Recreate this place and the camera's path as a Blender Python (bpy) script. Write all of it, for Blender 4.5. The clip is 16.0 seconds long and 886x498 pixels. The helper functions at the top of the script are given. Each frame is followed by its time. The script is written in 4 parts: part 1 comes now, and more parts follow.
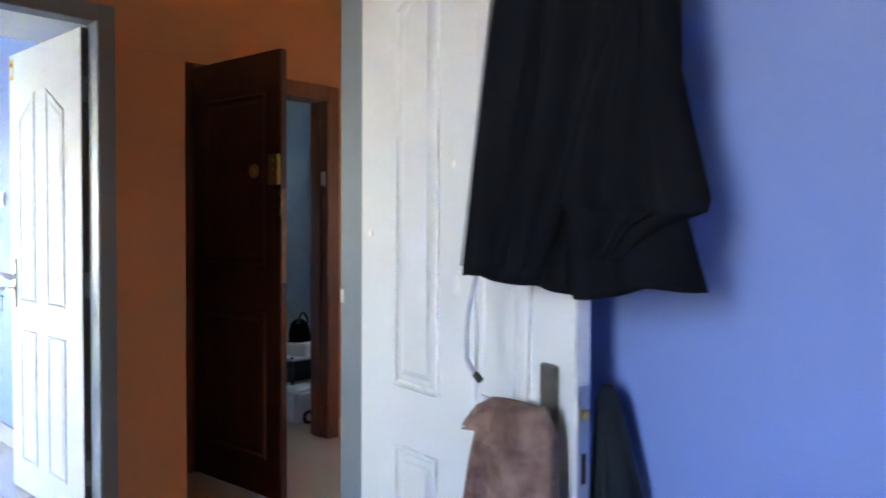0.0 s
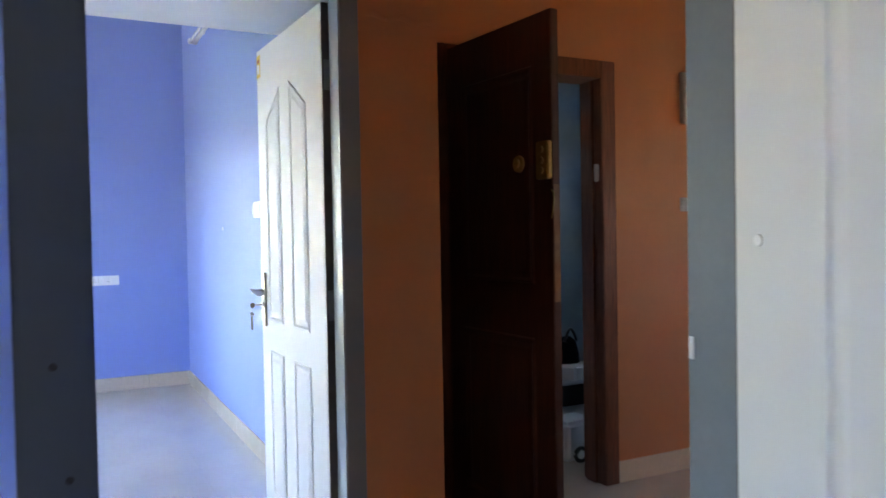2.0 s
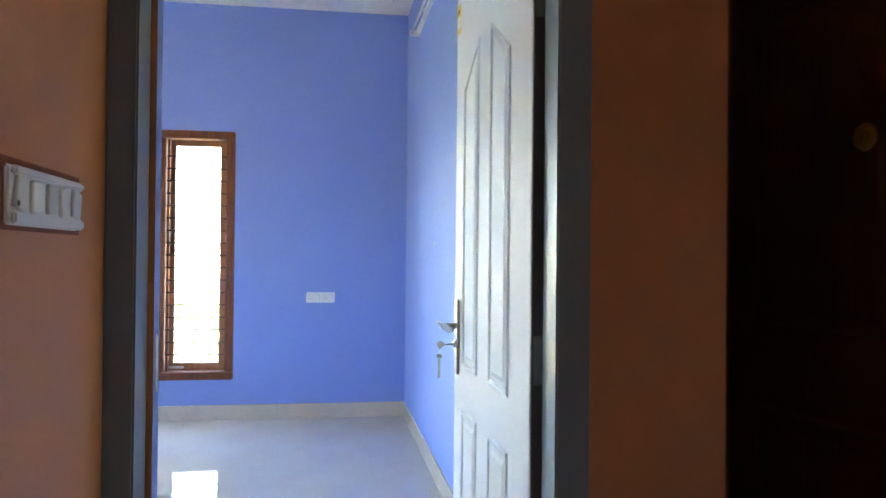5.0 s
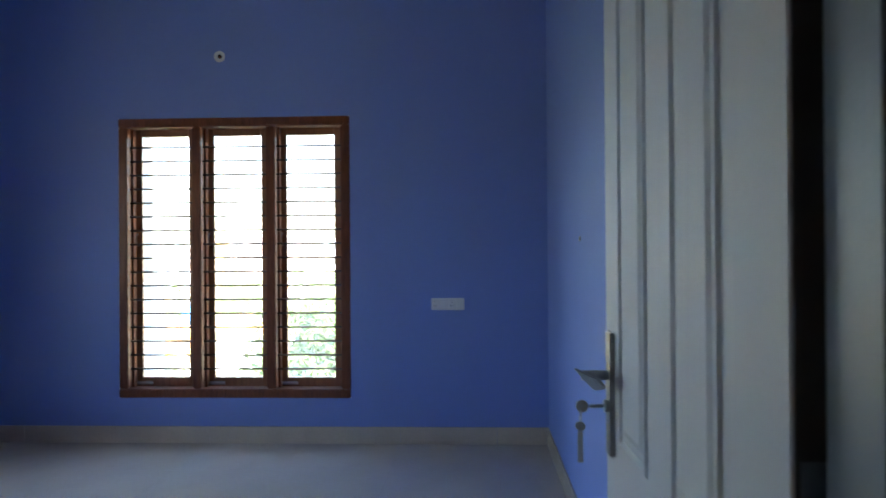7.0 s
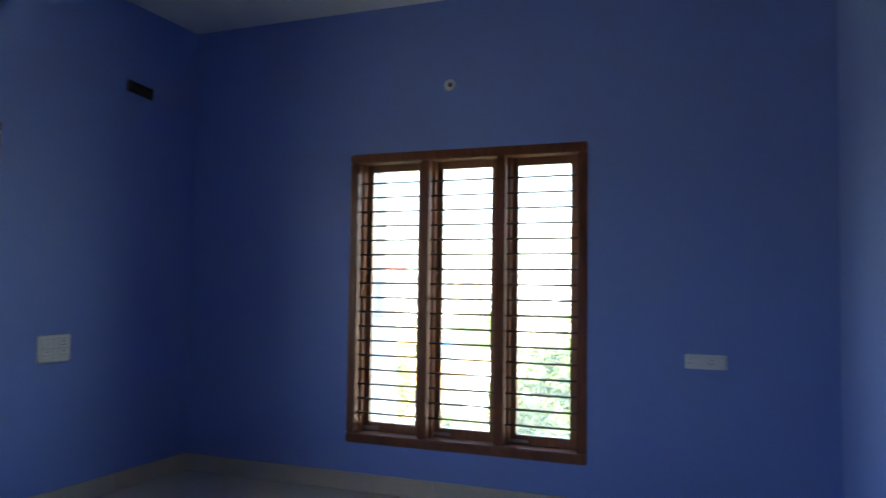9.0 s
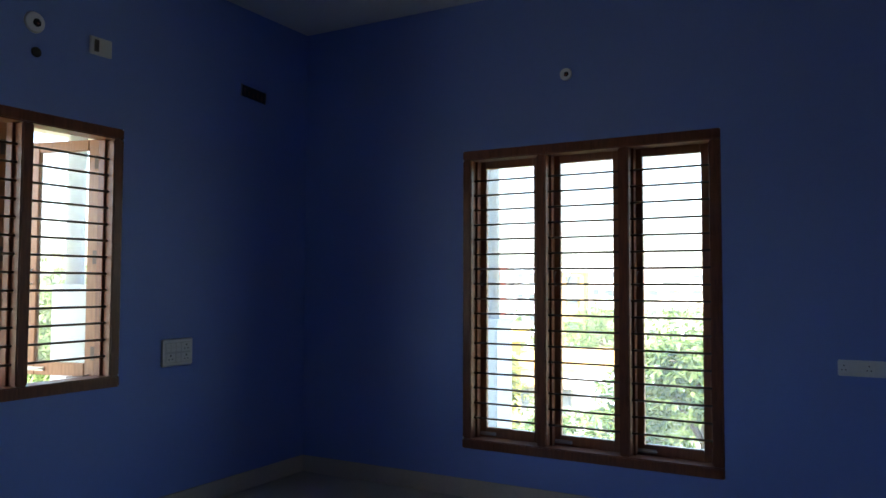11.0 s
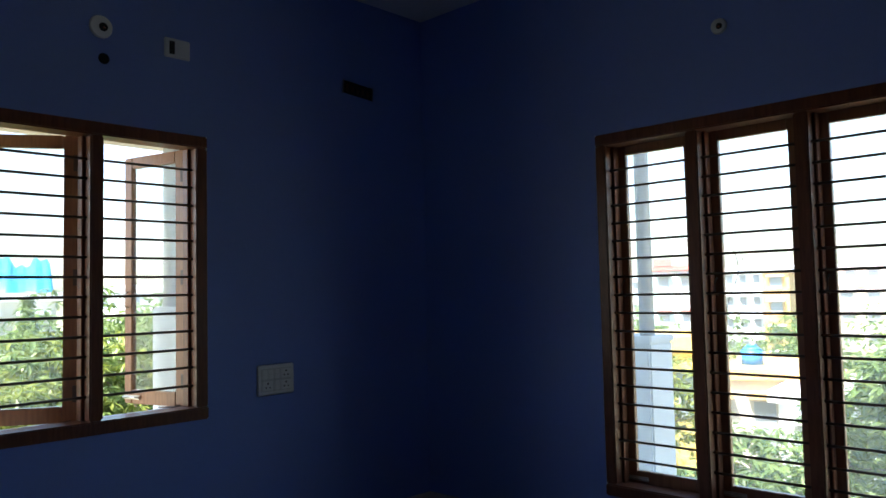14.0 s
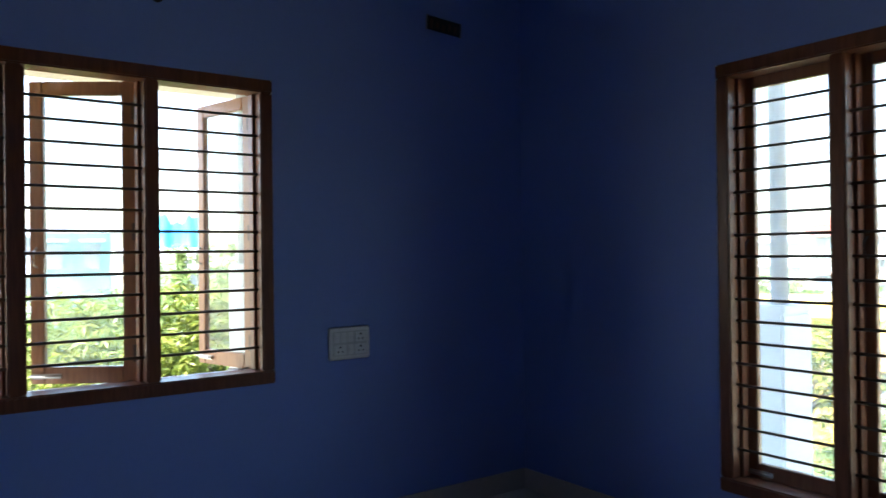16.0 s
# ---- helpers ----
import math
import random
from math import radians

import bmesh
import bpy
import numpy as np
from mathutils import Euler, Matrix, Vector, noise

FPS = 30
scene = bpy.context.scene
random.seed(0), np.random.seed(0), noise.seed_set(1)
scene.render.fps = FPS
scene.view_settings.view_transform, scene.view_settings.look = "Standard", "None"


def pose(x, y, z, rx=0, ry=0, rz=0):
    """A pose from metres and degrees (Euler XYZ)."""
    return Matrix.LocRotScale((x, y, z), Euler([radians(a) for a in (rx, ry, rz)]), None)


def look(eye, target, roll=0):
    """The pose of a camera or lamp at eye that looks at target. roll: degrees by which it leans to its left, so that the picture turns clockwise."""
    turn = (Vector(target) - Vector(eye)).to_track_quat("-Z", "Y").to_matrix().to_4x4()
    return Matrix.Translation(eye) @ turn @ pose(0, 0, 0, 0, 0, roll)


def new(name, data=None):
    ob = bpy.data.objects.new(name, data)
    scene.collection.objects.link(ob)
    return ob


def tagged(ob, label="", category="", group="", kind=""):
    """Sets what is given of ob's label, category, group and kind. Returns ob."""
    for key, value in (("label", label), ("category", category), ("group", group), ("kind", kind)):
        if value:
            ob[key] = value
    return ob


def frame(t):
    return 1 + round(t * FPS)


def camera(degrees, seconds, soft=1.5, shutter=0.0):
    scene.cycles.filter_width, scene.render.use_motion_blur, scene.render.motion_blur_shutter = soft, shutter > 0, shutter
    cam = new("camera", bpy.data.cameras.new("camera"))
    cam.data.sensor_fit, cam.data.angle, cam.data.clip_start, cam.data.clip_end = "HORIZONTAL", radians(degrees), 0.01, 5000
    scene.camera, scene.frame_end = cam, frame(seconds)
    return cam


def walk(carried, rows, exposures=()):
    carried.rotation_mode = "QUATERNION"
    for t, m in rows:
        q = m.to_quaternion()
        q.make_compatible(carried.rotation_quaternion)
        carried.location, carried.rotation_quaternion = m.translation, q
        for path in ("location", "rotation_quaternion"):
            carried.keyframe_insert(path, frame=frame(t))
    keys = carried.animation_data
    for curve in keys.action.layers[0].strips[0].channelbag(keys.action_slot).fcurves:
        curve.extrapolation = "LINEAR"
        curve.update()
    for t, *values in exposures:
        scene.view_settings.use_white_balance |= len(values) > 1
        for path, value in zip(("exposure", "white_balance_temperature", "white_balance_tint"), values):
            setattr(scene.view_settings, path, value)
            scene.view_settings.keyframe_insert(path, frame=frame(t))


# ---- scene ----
cam = camera(60.9, 16.0, soft=1.6, shutter=0.5)
PATH = [
    (0, (-1.603, 0.571, 1.254), (-2.99, 2.01, 1.196), 0.3),
    (0.5, (-1.725, 0.671, 1.262), (-3.246, 1.969, 1.195), -0.2),
    (1, (-1.855, 0.761, 1.25), (-3.511, 1.882, 1.196), -1.0),
    (1.5, (-2.071, 0.85, 1.247), (-3.815, 1.826, 1.198), -0.8),
    (2, (-2.253, 0.912, 1.257), (-4.03, 1.827, 1.212), -1.0),
    (2.5, (-2.409, 1.039, 1.266), (-4.244, 1.835, 1.259), -1.5),
    (3, (-2.53, 1.122, 1.257), (-4.417, 1.782, 1.296), -1.0),
    (3.5, (-2.703, 1.158, 1.259), (-4.624, 1.71, 1.334), -0.7),
    (4, (-2.854, 1.201, 1.255), (-4.792, 1.682, 1.372), 0.1),
    (4.2, (-2.909, 1.227, 1.247), (-4.856, 1.672, 1.352), 0.2),
    (6.3, (-3.708, 1.377, 1.229), (-5.706, 1.456, 1.184), 0.5),
    (6.5, (-3.83, 1.408, 1.235), (-5.829, 1.44, 1.2), 0.2),
    (7, (-3.99, 1.441, 1.248), (-5.988, 1.348, 1.256), -0.4),
    (7.5, (-4.187, 1.418, 1.259), (-6.176, 1.215, 1.303), -0.5),
    (8, (-4.335, 1.402, 1.262), (-6.31, 1.093, 1.338), 0.2),
    (8.5, (-4.466, 1.416, 1.275), (-6.413, 0.969, 1.375), 0.6),
    (9, (-4.553, 1.434, 1.284), (-6.408, 0.693, 1.388), 0.8),
    (9.5, (-4.584, 1.382, 1.281), (-6.376, 0.5, 1.39), 1.3),
    (9.7, (-4.601, 1.38, 1.292), (-6.366, 0.444, 1.398), 1.3),
    (11.8, (-4.789, 1.246, 1.329), (-6.501, 0.215, 1.408), -0.9),
    (12, (-4.832, 1.253, 1.337), (-6.516, 0.176, 1.417), -1.1),
    (12.5, (-4.923, 1.25, 1.331), (-6.541, 0.078, 1.428), -1.3),
    (13, (-5.087, 1.192, 1.336), (-6.644, -0.058, 1.448), -1.1),
    (13.5, (-5.233, 1.165, 1.341), (-6.732, -0.154, 1.462), -0.8),
    (14, (-5.438, 1.185, 1.341), (-6.882, -0.194, 1.456), -1.3),
    (14.5, (-5.556, 1.174, 1.328), (-6.968, -0.238, 1.429), -1.4),
    (15, (-5.686, 1.111, 1.322), (-7.055, -0.346, 1.387), -1.4),
    (15.5, (-5.806, 1.057, 1.324), (-7.109, -0.46, 1.362), -0.6),
    (16, (-5.904, 1.041, 1.338), (-7.075, -0.581, 1.349), -0.7),
]
EXPOSURES = [(0.0, 7.1, 7000, 16), (0.6, 7.3, 7050, 16), (1.2, 6.95, 7050, 16), (2.5, 6.55, 7250, 14), (4.2, 6.6, 7250, 12), (6.3, 4.9, 6600, 10), (7.0, 4.2, 6500, 10), (8.0, 3.85, 6500, 10), (9.0, 3.85, 6500, 10), (9.7, 3.65, 6500, 10),
             (12.0, 2.4, 6400, 10), (13.0, 2.25, 6400, 10), (14.5, 2.2, 6400, 10), (15.3, 2.4, 6400, 10), (16.0, 2.85, 6350, 10)]
walk(cam, [(t, look(eye, target, roll)) for t, eye, target, roll in PATH], EXPOSURES)

# ---- world and sun ----
world = bpy.data.worlds.new("sky")
scene.world = world
world.use_nodes = True
wn = world.node_tree.nodes
sky = wn.new("ShaderNodeTexSky")
sky.sky_type = 'NISHITA'
sky.sun_disc = False
SUN_ELEV, SUN_AZ = 55.0, 88.0   # azimuth counted from +y towards +x
sky.sun_elevation = radians(SUN_ELEV)
sky.sun_rotation = radians(SUN_AZ)
sky.dust_density = 2.0
wn["Background"].inputs["Strength"].default_value = 0.15
world.node_tree.links.new(sky.outputs[0], wn["Background"].inputs["Color"])
sun_data = bpy.data.lights.new("sun", 'SUN')
sun_data.energy, sun_data.angle, sun_data.color = 5.0, radians(0.6), (1.0, 0.95, 0.86)
sun = new("sun", sun_data)
sun.matrix_world = look((30 * math.sin(radians(SUN_AZ)), 30 * math.cos(radians(SUN_AZ)), 30 * math.tan(radians(SUN_ELEV))), (0, 0, 0))


def sky_portal(name, centre, target, wide, high):
    """Guides the sky's light through an opening."""
    d = bpy.data.lights.new(name, 'AREA')
    d.shape, d.size, d.size_y = 'RECTANGLE', wide, high
    d.cycles.is_portal = True
    ob = new(name, d)
    ob.matrix_world = look(centre, target)
    return ob


# ---- plan (metres) ----
CEIL = 3.01
BW, BS, BN, BE = -8.67, -2.05, 1.87, -4.67      # blue room ahead: its four faces
HE, HW, HS = -3.05, -4.53, 0.901                # hall: east, west and south faces
HW2 = -5.16                                     # hall: the set-back west face
AE, AN, AW, AS = 1.6, 1.80, -2.95, -2.0         # first room
HN = 7.0                                        # hall: north face
SW, SN = -7.6, 5.2                              # store room: west and north faces
NB = 2.07                                       # far face of the wall north of the blue room
FLOOR_B = 0.055                                 # the blue room's floor lies a low step up
GROUND = -5.4
sky_portal("sky_light_west", (BW - 0.30, -0.095, 1.22), (0, -0.095, 1.22), 1.4, 1.7)
sky_portal("sky_light_south", (-6.48, BS - 0.30, 1.44), (-6.48, 5, 1.44), 1.4, 1.25)
sky_portal("sky_light_first", (-1.0, AS - 0.16, 1.66), (-1.0, 5, 1.66), 0.50, 1.08)
# serves an opening added out of view only to brighten the hall
sky_portal("added_sky_light_hall", (-3.36, HN + 0.16, 1.65), (-3.36, -5, 1.65), 0.46, 0.74)
# the store room's opening is added as well, to light its walls
sky_portal("added_sky_light_store", (-6.45, SN + 0.16, 1.7), (-6.45, -5, 1.7), 0.5, 0.5)


# ---- materials ----
def mat(name, base, rough=0.5, metal=0.0, grain=0.0, scale=60.0, mottled=0.0, mscale=2.0, bump=0.0, bscale=120.0, second=None, coat=0.0, stretch=(1, 1, 1), spec=0.5):
    m = bpy.data.materials.new(name)
    m.use_nodes = True
    nt = m.node_tree
    b = nt.nodes["Principled BSDF"]
    b.inputs["Roughness"].default_value = rough
    b.inputs["Metallic"].default_value = metal
    b.inputs["Specular IOR Level"].default_value = spec
    b.inputs["Coat Weight"].default_value = coat
    b.inputs["Coat Roughness"].default_value = 0.12
    co = nt.nodes.new("ShaderNodeTexCoord")
    mp = nt.nodes.new("ShaderNodeMapping")
    mp.inputs["Scale"].default_value = stretch
    nt.links.new(co.outputs["Object"], mp.inputs["Vector"])
    second = second or tuple(c * 0.6 for c in base)

    def tex(s, detail=4.0):
        n = nt.nodes.new("ShaderNodeTexNoise")
        n.inputs["Scale"].default_value, n.inputs["Detail"].default_value = s, detail
        nt.links.new(mp.outputs[0], n.inputs["Vector"])
        return n

    def blend(amount, fac, c0, c1):
        ramp = nt.nodes.new("ShaderNodeMapRange")
        ramp.inputs[1].default_value, ramp.inputs[2].default_value = 0.35, 0.7
        ramp.inputs[3].default_value, ramp.inputs[4].default_value = 0.0, amount
        nt.links.new(fac, ramp.inputs[0])
        mx = nt.nodes.new("ShaderNodeMix")
        mx.data_type = 'RGBA'
        nt.links.new(ramp.outputs[0], mx.inputs[0])
        if isinstance(c0, tuple):
            mx.inputs[6].default_value = (*c0, 1)
        else:
            nt.links.new(c0, mx.inputs[6])
        mx.inputs[7].default_value = (*c1, 1)
        return mx.outputs[2]

    colour = base
    if mottled:
        colour = blend(mottled, tex(mscale, 6.0).outputs[0], colour, second)
    if grain:
        colour = blend(grain, tex(scale).outputs[0], colour, second)
    if isinstance(colour, tuple):
        b.inputs["Base Color"].default_value = (*colour, 1)
    else:
        nt.links.new(colour, b.inputs["Base Color"])
    if bump:
        bp = nt.nodes.new("ShaderNodeBump")
        bp.inputs["Strength"].default_value, bp.inputs["Distance"].default_value = bump, 0.004
        nt.links.new(tex(bscale, 3.0).outputs[0], bp.inputs["Height"])
        nt.links.new(bp.outputs[0], b.inputs["Normal"])
    return m


def glass_material(name, tint, haze):
    m = bpy.data.materials.new(name)
    m.use_nodes = True
    nt = m.node_tree
    out = nt.nodes["Material Output"]
    tr, gl, df = (nt.nodes.new("ShaderNodeBsdf" + k) for k in ("Transparent", "Glossy", "Translucent"))
    tr.inputs[0].default_value = (*tint, 1)
    gl.inputs["Roughness"].default_value = 0.02
    df.inputs[0].default_value = (0.8, 0.82, 0.8, 1)
    lw = nt.nodes.new("ShaderNodeLayerWeight")
    lw.inputs[0].default_value = 0.5
    pw = nt.nodes.new("ShaderNodeMath")
    pw.operation, pw.inputs[1].default_value = 'POWER', 4.0
    nt.links.new(lw.outputs["Facing"], pw.inputs[0])
    f = nt.nodes.new("ShaderNodeMapRange")
    f.inputs[3].default_value, f.inputs[4].default_value = 0.03, 0.6
    nt.links.new(pw.outputs[0], f.inputs[0])
    a, c = nt.nodes.new("ShaderNodeMixShader"), nt.nodes.new("ShaderNodeMixShader")
    a.inputs[0].default_value = haze
    nt.links.new(tr.outputs[0], a.inputs[1])
    nt.links.new(df.outputs[0], a.inputs[2])
    nt.links.new(f.outputs[0], c.inputs[0])
    nt.links.new(a.outputs[0], c.inputs[1])
    nt.links.new(gl.outputs[0], c.inputs[2])
    nt.links.new(c.outputs[0], out.inputs[0])
    return m


M_BLUE = mat("blue_wall_paint", (0.20, 0.285, 0.62), 0.6, mottled=0.25, mscale=1.3, grain=0.12, scale=35, bump=0.12, bscale=220, second=(0.165, 0.24, 0.55), spec=0.35)
M_ORANGE = mat("orange_wall_paint", (0.530, 0.212, 0.085), 0.55, mottled=0.3, mscale=1.6, grain=0.12, scale=40, bump=0.12, bscale=200, second=(0.40, 0.150, 0.058), spec=0.35)
# ceiling white lowered, loft white raised: light bounced off the floor, put into colour
M_WHITE = mat("white_ceiling_paint", (0.70, 0.70, 0.69), 0.7, mottled=0.2, mscale=1.5, bump=0.1, bscale=150, second=(0.60, 0.60, 0.59))
M_LOFT = mat("light_lifted_white", (0.86, 0.85, 0.82), 0.7, mottled=0.2, mscale=1.5, bump=0.1, bscale=150, second=(0.78, 0.77, 0.74))
M_STORE = mat("pale_grey_blue_plaster", (0.30, 0.375, 0.44), 0.7, mottled=0.8, mscale=2.6, grain=0.3, scale=14, bump=0.2, bscale=90, second=(0.19, 0.26, 0.33))
M_EXT = mat("white_exterior_paint", (0.72, 0.76, 0.80), 0.7, mottled=0.4, mscale=2.0, bump=0.2, bscale=80, second=(0.58, 0.63, 0.68))
M_FRAME = mat("grey_door_frame_paint", (0.19, 0.216, 0.233), 0.45, mottled=0.4, mscale=6, grain=0.2, scale=80, bump=0.08, bscale=140, second=(0.14, 0.17, 0.19))
M_DOOR = mat("white_moulded_door_skin", (0.70, 0.70, 0.68), 0.62, mottled=0.25, mscale=3, bump=0.06, bscale=260, second=(0.61, 0.60, 0.57))
M_WOOD = mat("polished_red_brown_wood", (0.21, 0.070, 0.029), 0.40, grain=0.7, scale=14, mottled=0.4, mscale=3, bump=0.1, bscale=40, second=(0.085, 0.024, 0.010), stretch=(6, 6, 0.6), coat=0.10, spec=0.35)
M_DARKWOOD = mat("dark_polished_door_wood", (0.115, 0.033, 0.014), 0.42, grain=0.7, scale=14, mottled=0.4, mscale=2, bump=0.08, bscale=40, second=(0.04, 0.010, 0.006), stretch=(6, 6, 0.5), coat=0.08)
M_SASH = mat("varnished_brown_sash_wood", (0.30, 0.135, 0.06), 0.35, grain=0.6, scale=14, bump=0.1, bscale=40, second=(0.16, 0.06, 0.026), stretch=(6, 6, 0.6), coat=0.3)
M_TILE = mat("polished_cream_floor_tile", (0.58, 0.53, 0.46), 0.035, mottled=0.5, mscale=4.0, grain=0.25, scale=50, second=(0.50, 0.45, 0.385), bump=0.004, bscale=5)
M_GROUT = mat("tile_joint", (0.52, 0.49, 0.44), 0.8, grain=0.3, scale=90)
M_SKIRT = mat("beige_skirting_tile", (0.60, 0.52, 0.40), 0.25, mottled=0.4, mscale=5, grain=0.2, scale=60, second=(0.42, 0.37, 0.30))
M_PLASTIC = mat("white_plastic", (0.74, 0.74, 0.72), 0.35, mottled=0.15, mscale=20, second=(0.62, 0.62, 0.60))
M_GREYPL = mat("grey_plastic", (0.45, 0.46, 0.48), 0.4, mottled=0.15, mscale=20)
M_PALEPL = mat("pale_grey_plastic", (0.60, 0.60, 0.58), 0.4, mottled=0.15, mscale=20)
M_BLACKPL = mat("black_plastic", (0.012, 0.012, 0.014), 0.45, grain=0.2, scale=50)
M_STEEL = mat("brushed_steel", (0.50, 0.48, 0.45), 0.3, 1.0, grain=0.3, scale=120, second=(0.30, 0.28, 0.26))
M_ANTIQUE = mat("dull_grey_metal", (0.33, 0.32, 0.31), 0.35, 1.0, grain=0.4, scale=60, second=(0.20, 0.18, 0.16))
M_BRASS = mat("worn_brass", (0.62, 0.45, 0.17), 0.35, 1.0, grain=0.4, scale=60, second=(0.35, 0.25, 0.10))
M_BAR = mat("dark_painted_steel_bar", (0.10, 0.072, 0.056), 0.45, 0.2, grain=0.4, scale=60, second=(0.13, 0.07, 0.045))
M_COAT = mat("black_woven_cloth", (0.0050, 0.0055, 0.0085), 0.95, mottled=0.5, mscale=9, grain=0.5, scale=260, bump=0.4, bscale=420, second=(0.0075, 0.0085, 0.011), spec=0.07)
M_HOLE = mat("bare_dark_recess", (0.02, 0.016, 0.014), 0.9, grain=0.4, scale=60)
M_CHIP = mat("bare_white_putty", (0.78, 0.76, 0.72), 0.9, mottled=0.4, mscale=40, bump=0.3, bscale=200)
M_GLASS = glass_material("clear_window_glass", (0.93, 0.96, 0.95), 0.085)


# ---- building helpers ----
def box(bm, x0, x1, y0, y1, z0, z1):
    v = [bm.verts.new((x, y, z)) for z in (min(z0, z1), max(z0, z1)) for x, y in ((min(x0, x1), min(y0, y1)), (max(x0, x1), min(y0, y1)), (max(x0, x1), max(y0, y1)), (min(x0, x1), max(y0, y1)))]
    for f in ((3, 2, 1, 0), (4, 5, 6, 7), (0, 1, 5, 4), (1, 2, 6, 5), (2, 3, 7, 6), (3, 0, 4, 7)):
        bm.faces.new([v[i] for i in f])
    return v


def soften(bm, size, segments=2):
    bmesh.ops.bevel(bm, geom=[e for e in bm.edges], offset=size, segments=segments, affect='EDGES', clamp_overlap=True)


def rod(bm, a, b, r, sides=8, r2=None):
    """A capped round bar from a to b."""
    a, b = Vector(a), Vector(b)
    q = (b - a).to_track_quat('Z', 'Y').to_matrix()
    rings = []
    for p, rr in ((a, r), (b, r if r2 is None else r2)):
        rings.append([bm.verts.new(p + q @ Vector((rr * math.cos(2 * math.pi * i / sides), rr * math.sin(2 * math.pi * i / sides), 0))) for i in range(sides)])
    for i in range(sides):
        j = (i + 1) % sides
        f = bm.faces.new((rings[0][i], rings[0][j], rings[1][j], rings[1][i]))
        f.smooth = True
    bm.faces.new(rings[0][::-1])
    bm.faces.new(rings[1])


def tube(bm, pts, r, sides=8):
    """A round tube along a run of points."""
    pts = [Vector(p) for p in pts]
    rings = []
    for i, p in enumerate(pts):
        d = (pts[min(i + 1, len(pts) - 1)] - pts[max(i - 1, 0)]).normalized()
        q = d.to_track_quat('Z', 'Y').to_matrix()
        rings.append([bm.verts.new(p + q @ Vector((r * math.cos(2 * math.pi * k / sides), r * math.sin(2 * math.pi * k / sides), 0))) for k in range(sides)])
    for a, b in zip(rings, rings[1:]):
        for k in range(sides):
            f = bm.faces.new((a[k], a[(k + 1) % sides], b[(k + 1) % sides], b[k]))
            f.smooth = True
    bm.faces.new(rings[0][::-1])
    bm.faces.new(rings[-1])


def part(name, bm, material, parent=None, label="", m=None):
    """Links a bmesh as one mesh object, under parent where one is given."""
    if m is not None:
        bmesh.ops.transform(bm, matrix=m, verts=bm.verts)
    bmesh.ops.recalc_face_normals(bm, faces=bm.faces)
    me = bpy.data.meshes.new(name)
    bm.to_mesh(me)
    bm.free()
    for k in (material if isinstance(material, (list, tuple)) else [material]):
        me.materials.append(k)
    ob = new(name, me)
    if parent is not None:
        ob.parent = parent
    if label:
        ob["label"] = label
    return ob


def empty(name, m=None, label="", category="", group="", kind=""):
    ob = new(name)
    ob.empty_display_size = 0.1
    if m is not None:
        ob.matrix_world = m
    return tagged(ob, label, category, group, kind)


def wall(name, boxes, faces, label, category="wall"):
    """A wall from boxes; faces gives a material for each of '+x', '-x', '+y', '-y' and 'rest'."""
    bm = bmesh.new()
    for b in boxes:
        box(bm, *b)
    bmesh.ops.recalc_face_normals(bm, faces=bm.faces)
    keys = list(faces)
    for f in bm.faces:
        n = f.normal
        k = ('+x' if n.x > 0.5 else '-x' if n.x < -0.5 else '+y' if n.y > 0.5 else '-y' if n.y < -0.5 else 'rest')
        f.material_index = keys.index(k) if k in faces else keys.index('rest')
    ob = part(name, bm, [faces[k] for k in keys])
    return tagged(ob, label, category, kind="structure")


def pierced_x(x0, x1, y0, y1, holes, top=CEIL):
    """Boxes of a wall across x with openings (ya, yb, za, zb), in order along y."""
    out, at = [], y0
    for ya, yb, za, zb in holes:
        out += [(x0, x1, at, ya, 0, top), (x0, x1, ya, yb, zb, top)]
        if za > 0:
            out.append((x0, x1, ya, yb, 0, za))
        at = yb
    return out + [(x0, x1, at, y1, 0, top)]


def pierced_y(y0, y1, x0, x1, holes, top=CEIL):
    return [(c, d, a, b, e, f) for a, b, c, d, e, f in pierced_x(y0, y1, x0, x1, holes, top)]


# ---- large structure ----
W1 = (-0.835, 0.642, 0.340, 2.105)      # west window: y from, y to, z from, z to
W2 = (-7.226, -5.735, 0.783, 2.098)     # south window: x from, x to, z from, z to
wall("wall_west", pierced_x(BW - 0.23, BW, BS - 0.23, NB, [W1]), {'+x': M_BLUE, 'rest': M_EXT}, "blue painted plaster wall with a barred window")
wall("wall_south", pierced_y(BS - 0.23, BS, BW, BE, [W2]), {'+y': M_BLUE, 'rest': M_EXT}, "blue painted plaster wall with an open barred window")
wall("wall_north", [(BW, BE, BN, NB, 0, CEIL)], {'-y': M_BLUE, 'rest': M_STORE}, "blue painted plaster wall beside the open white door")
wall("wall_east", pierced_x(BE, HW, BS - 0.23, NB, [(0.9005, 1.792, 0, 2.09)]) + [(BE, -4.6225, 0.9005, 0.966, 0, 2.09), (BE, -4.6225, 0.966, 1.792, 2.04, 2.09)], {'-x': M_BLUE, '+x': M_ORANGE, 'rest': M_BLUE}, "partition wall, blue inside and orange to the hall")
wall("wall_hall_south", pierced_y(HS - 0.12, HS, HW, HE, [(-3.7745, -3.0535, 0, 2.0905)]), {'+y': M_ORANGE, 'rest': M_BLUE}, "orange painted plaster wall with a switch plate")
wall("wall_hall_west", pierced_x(HW2 - 0.14, HW2, NB, HN, [(2.365, 3.36, 0, 2.075)]), {'+x': M_ORANGE, '-x': M_STORE, 'rest': M_ORANGE}, "orange painted plaster wall with a brown doorway")
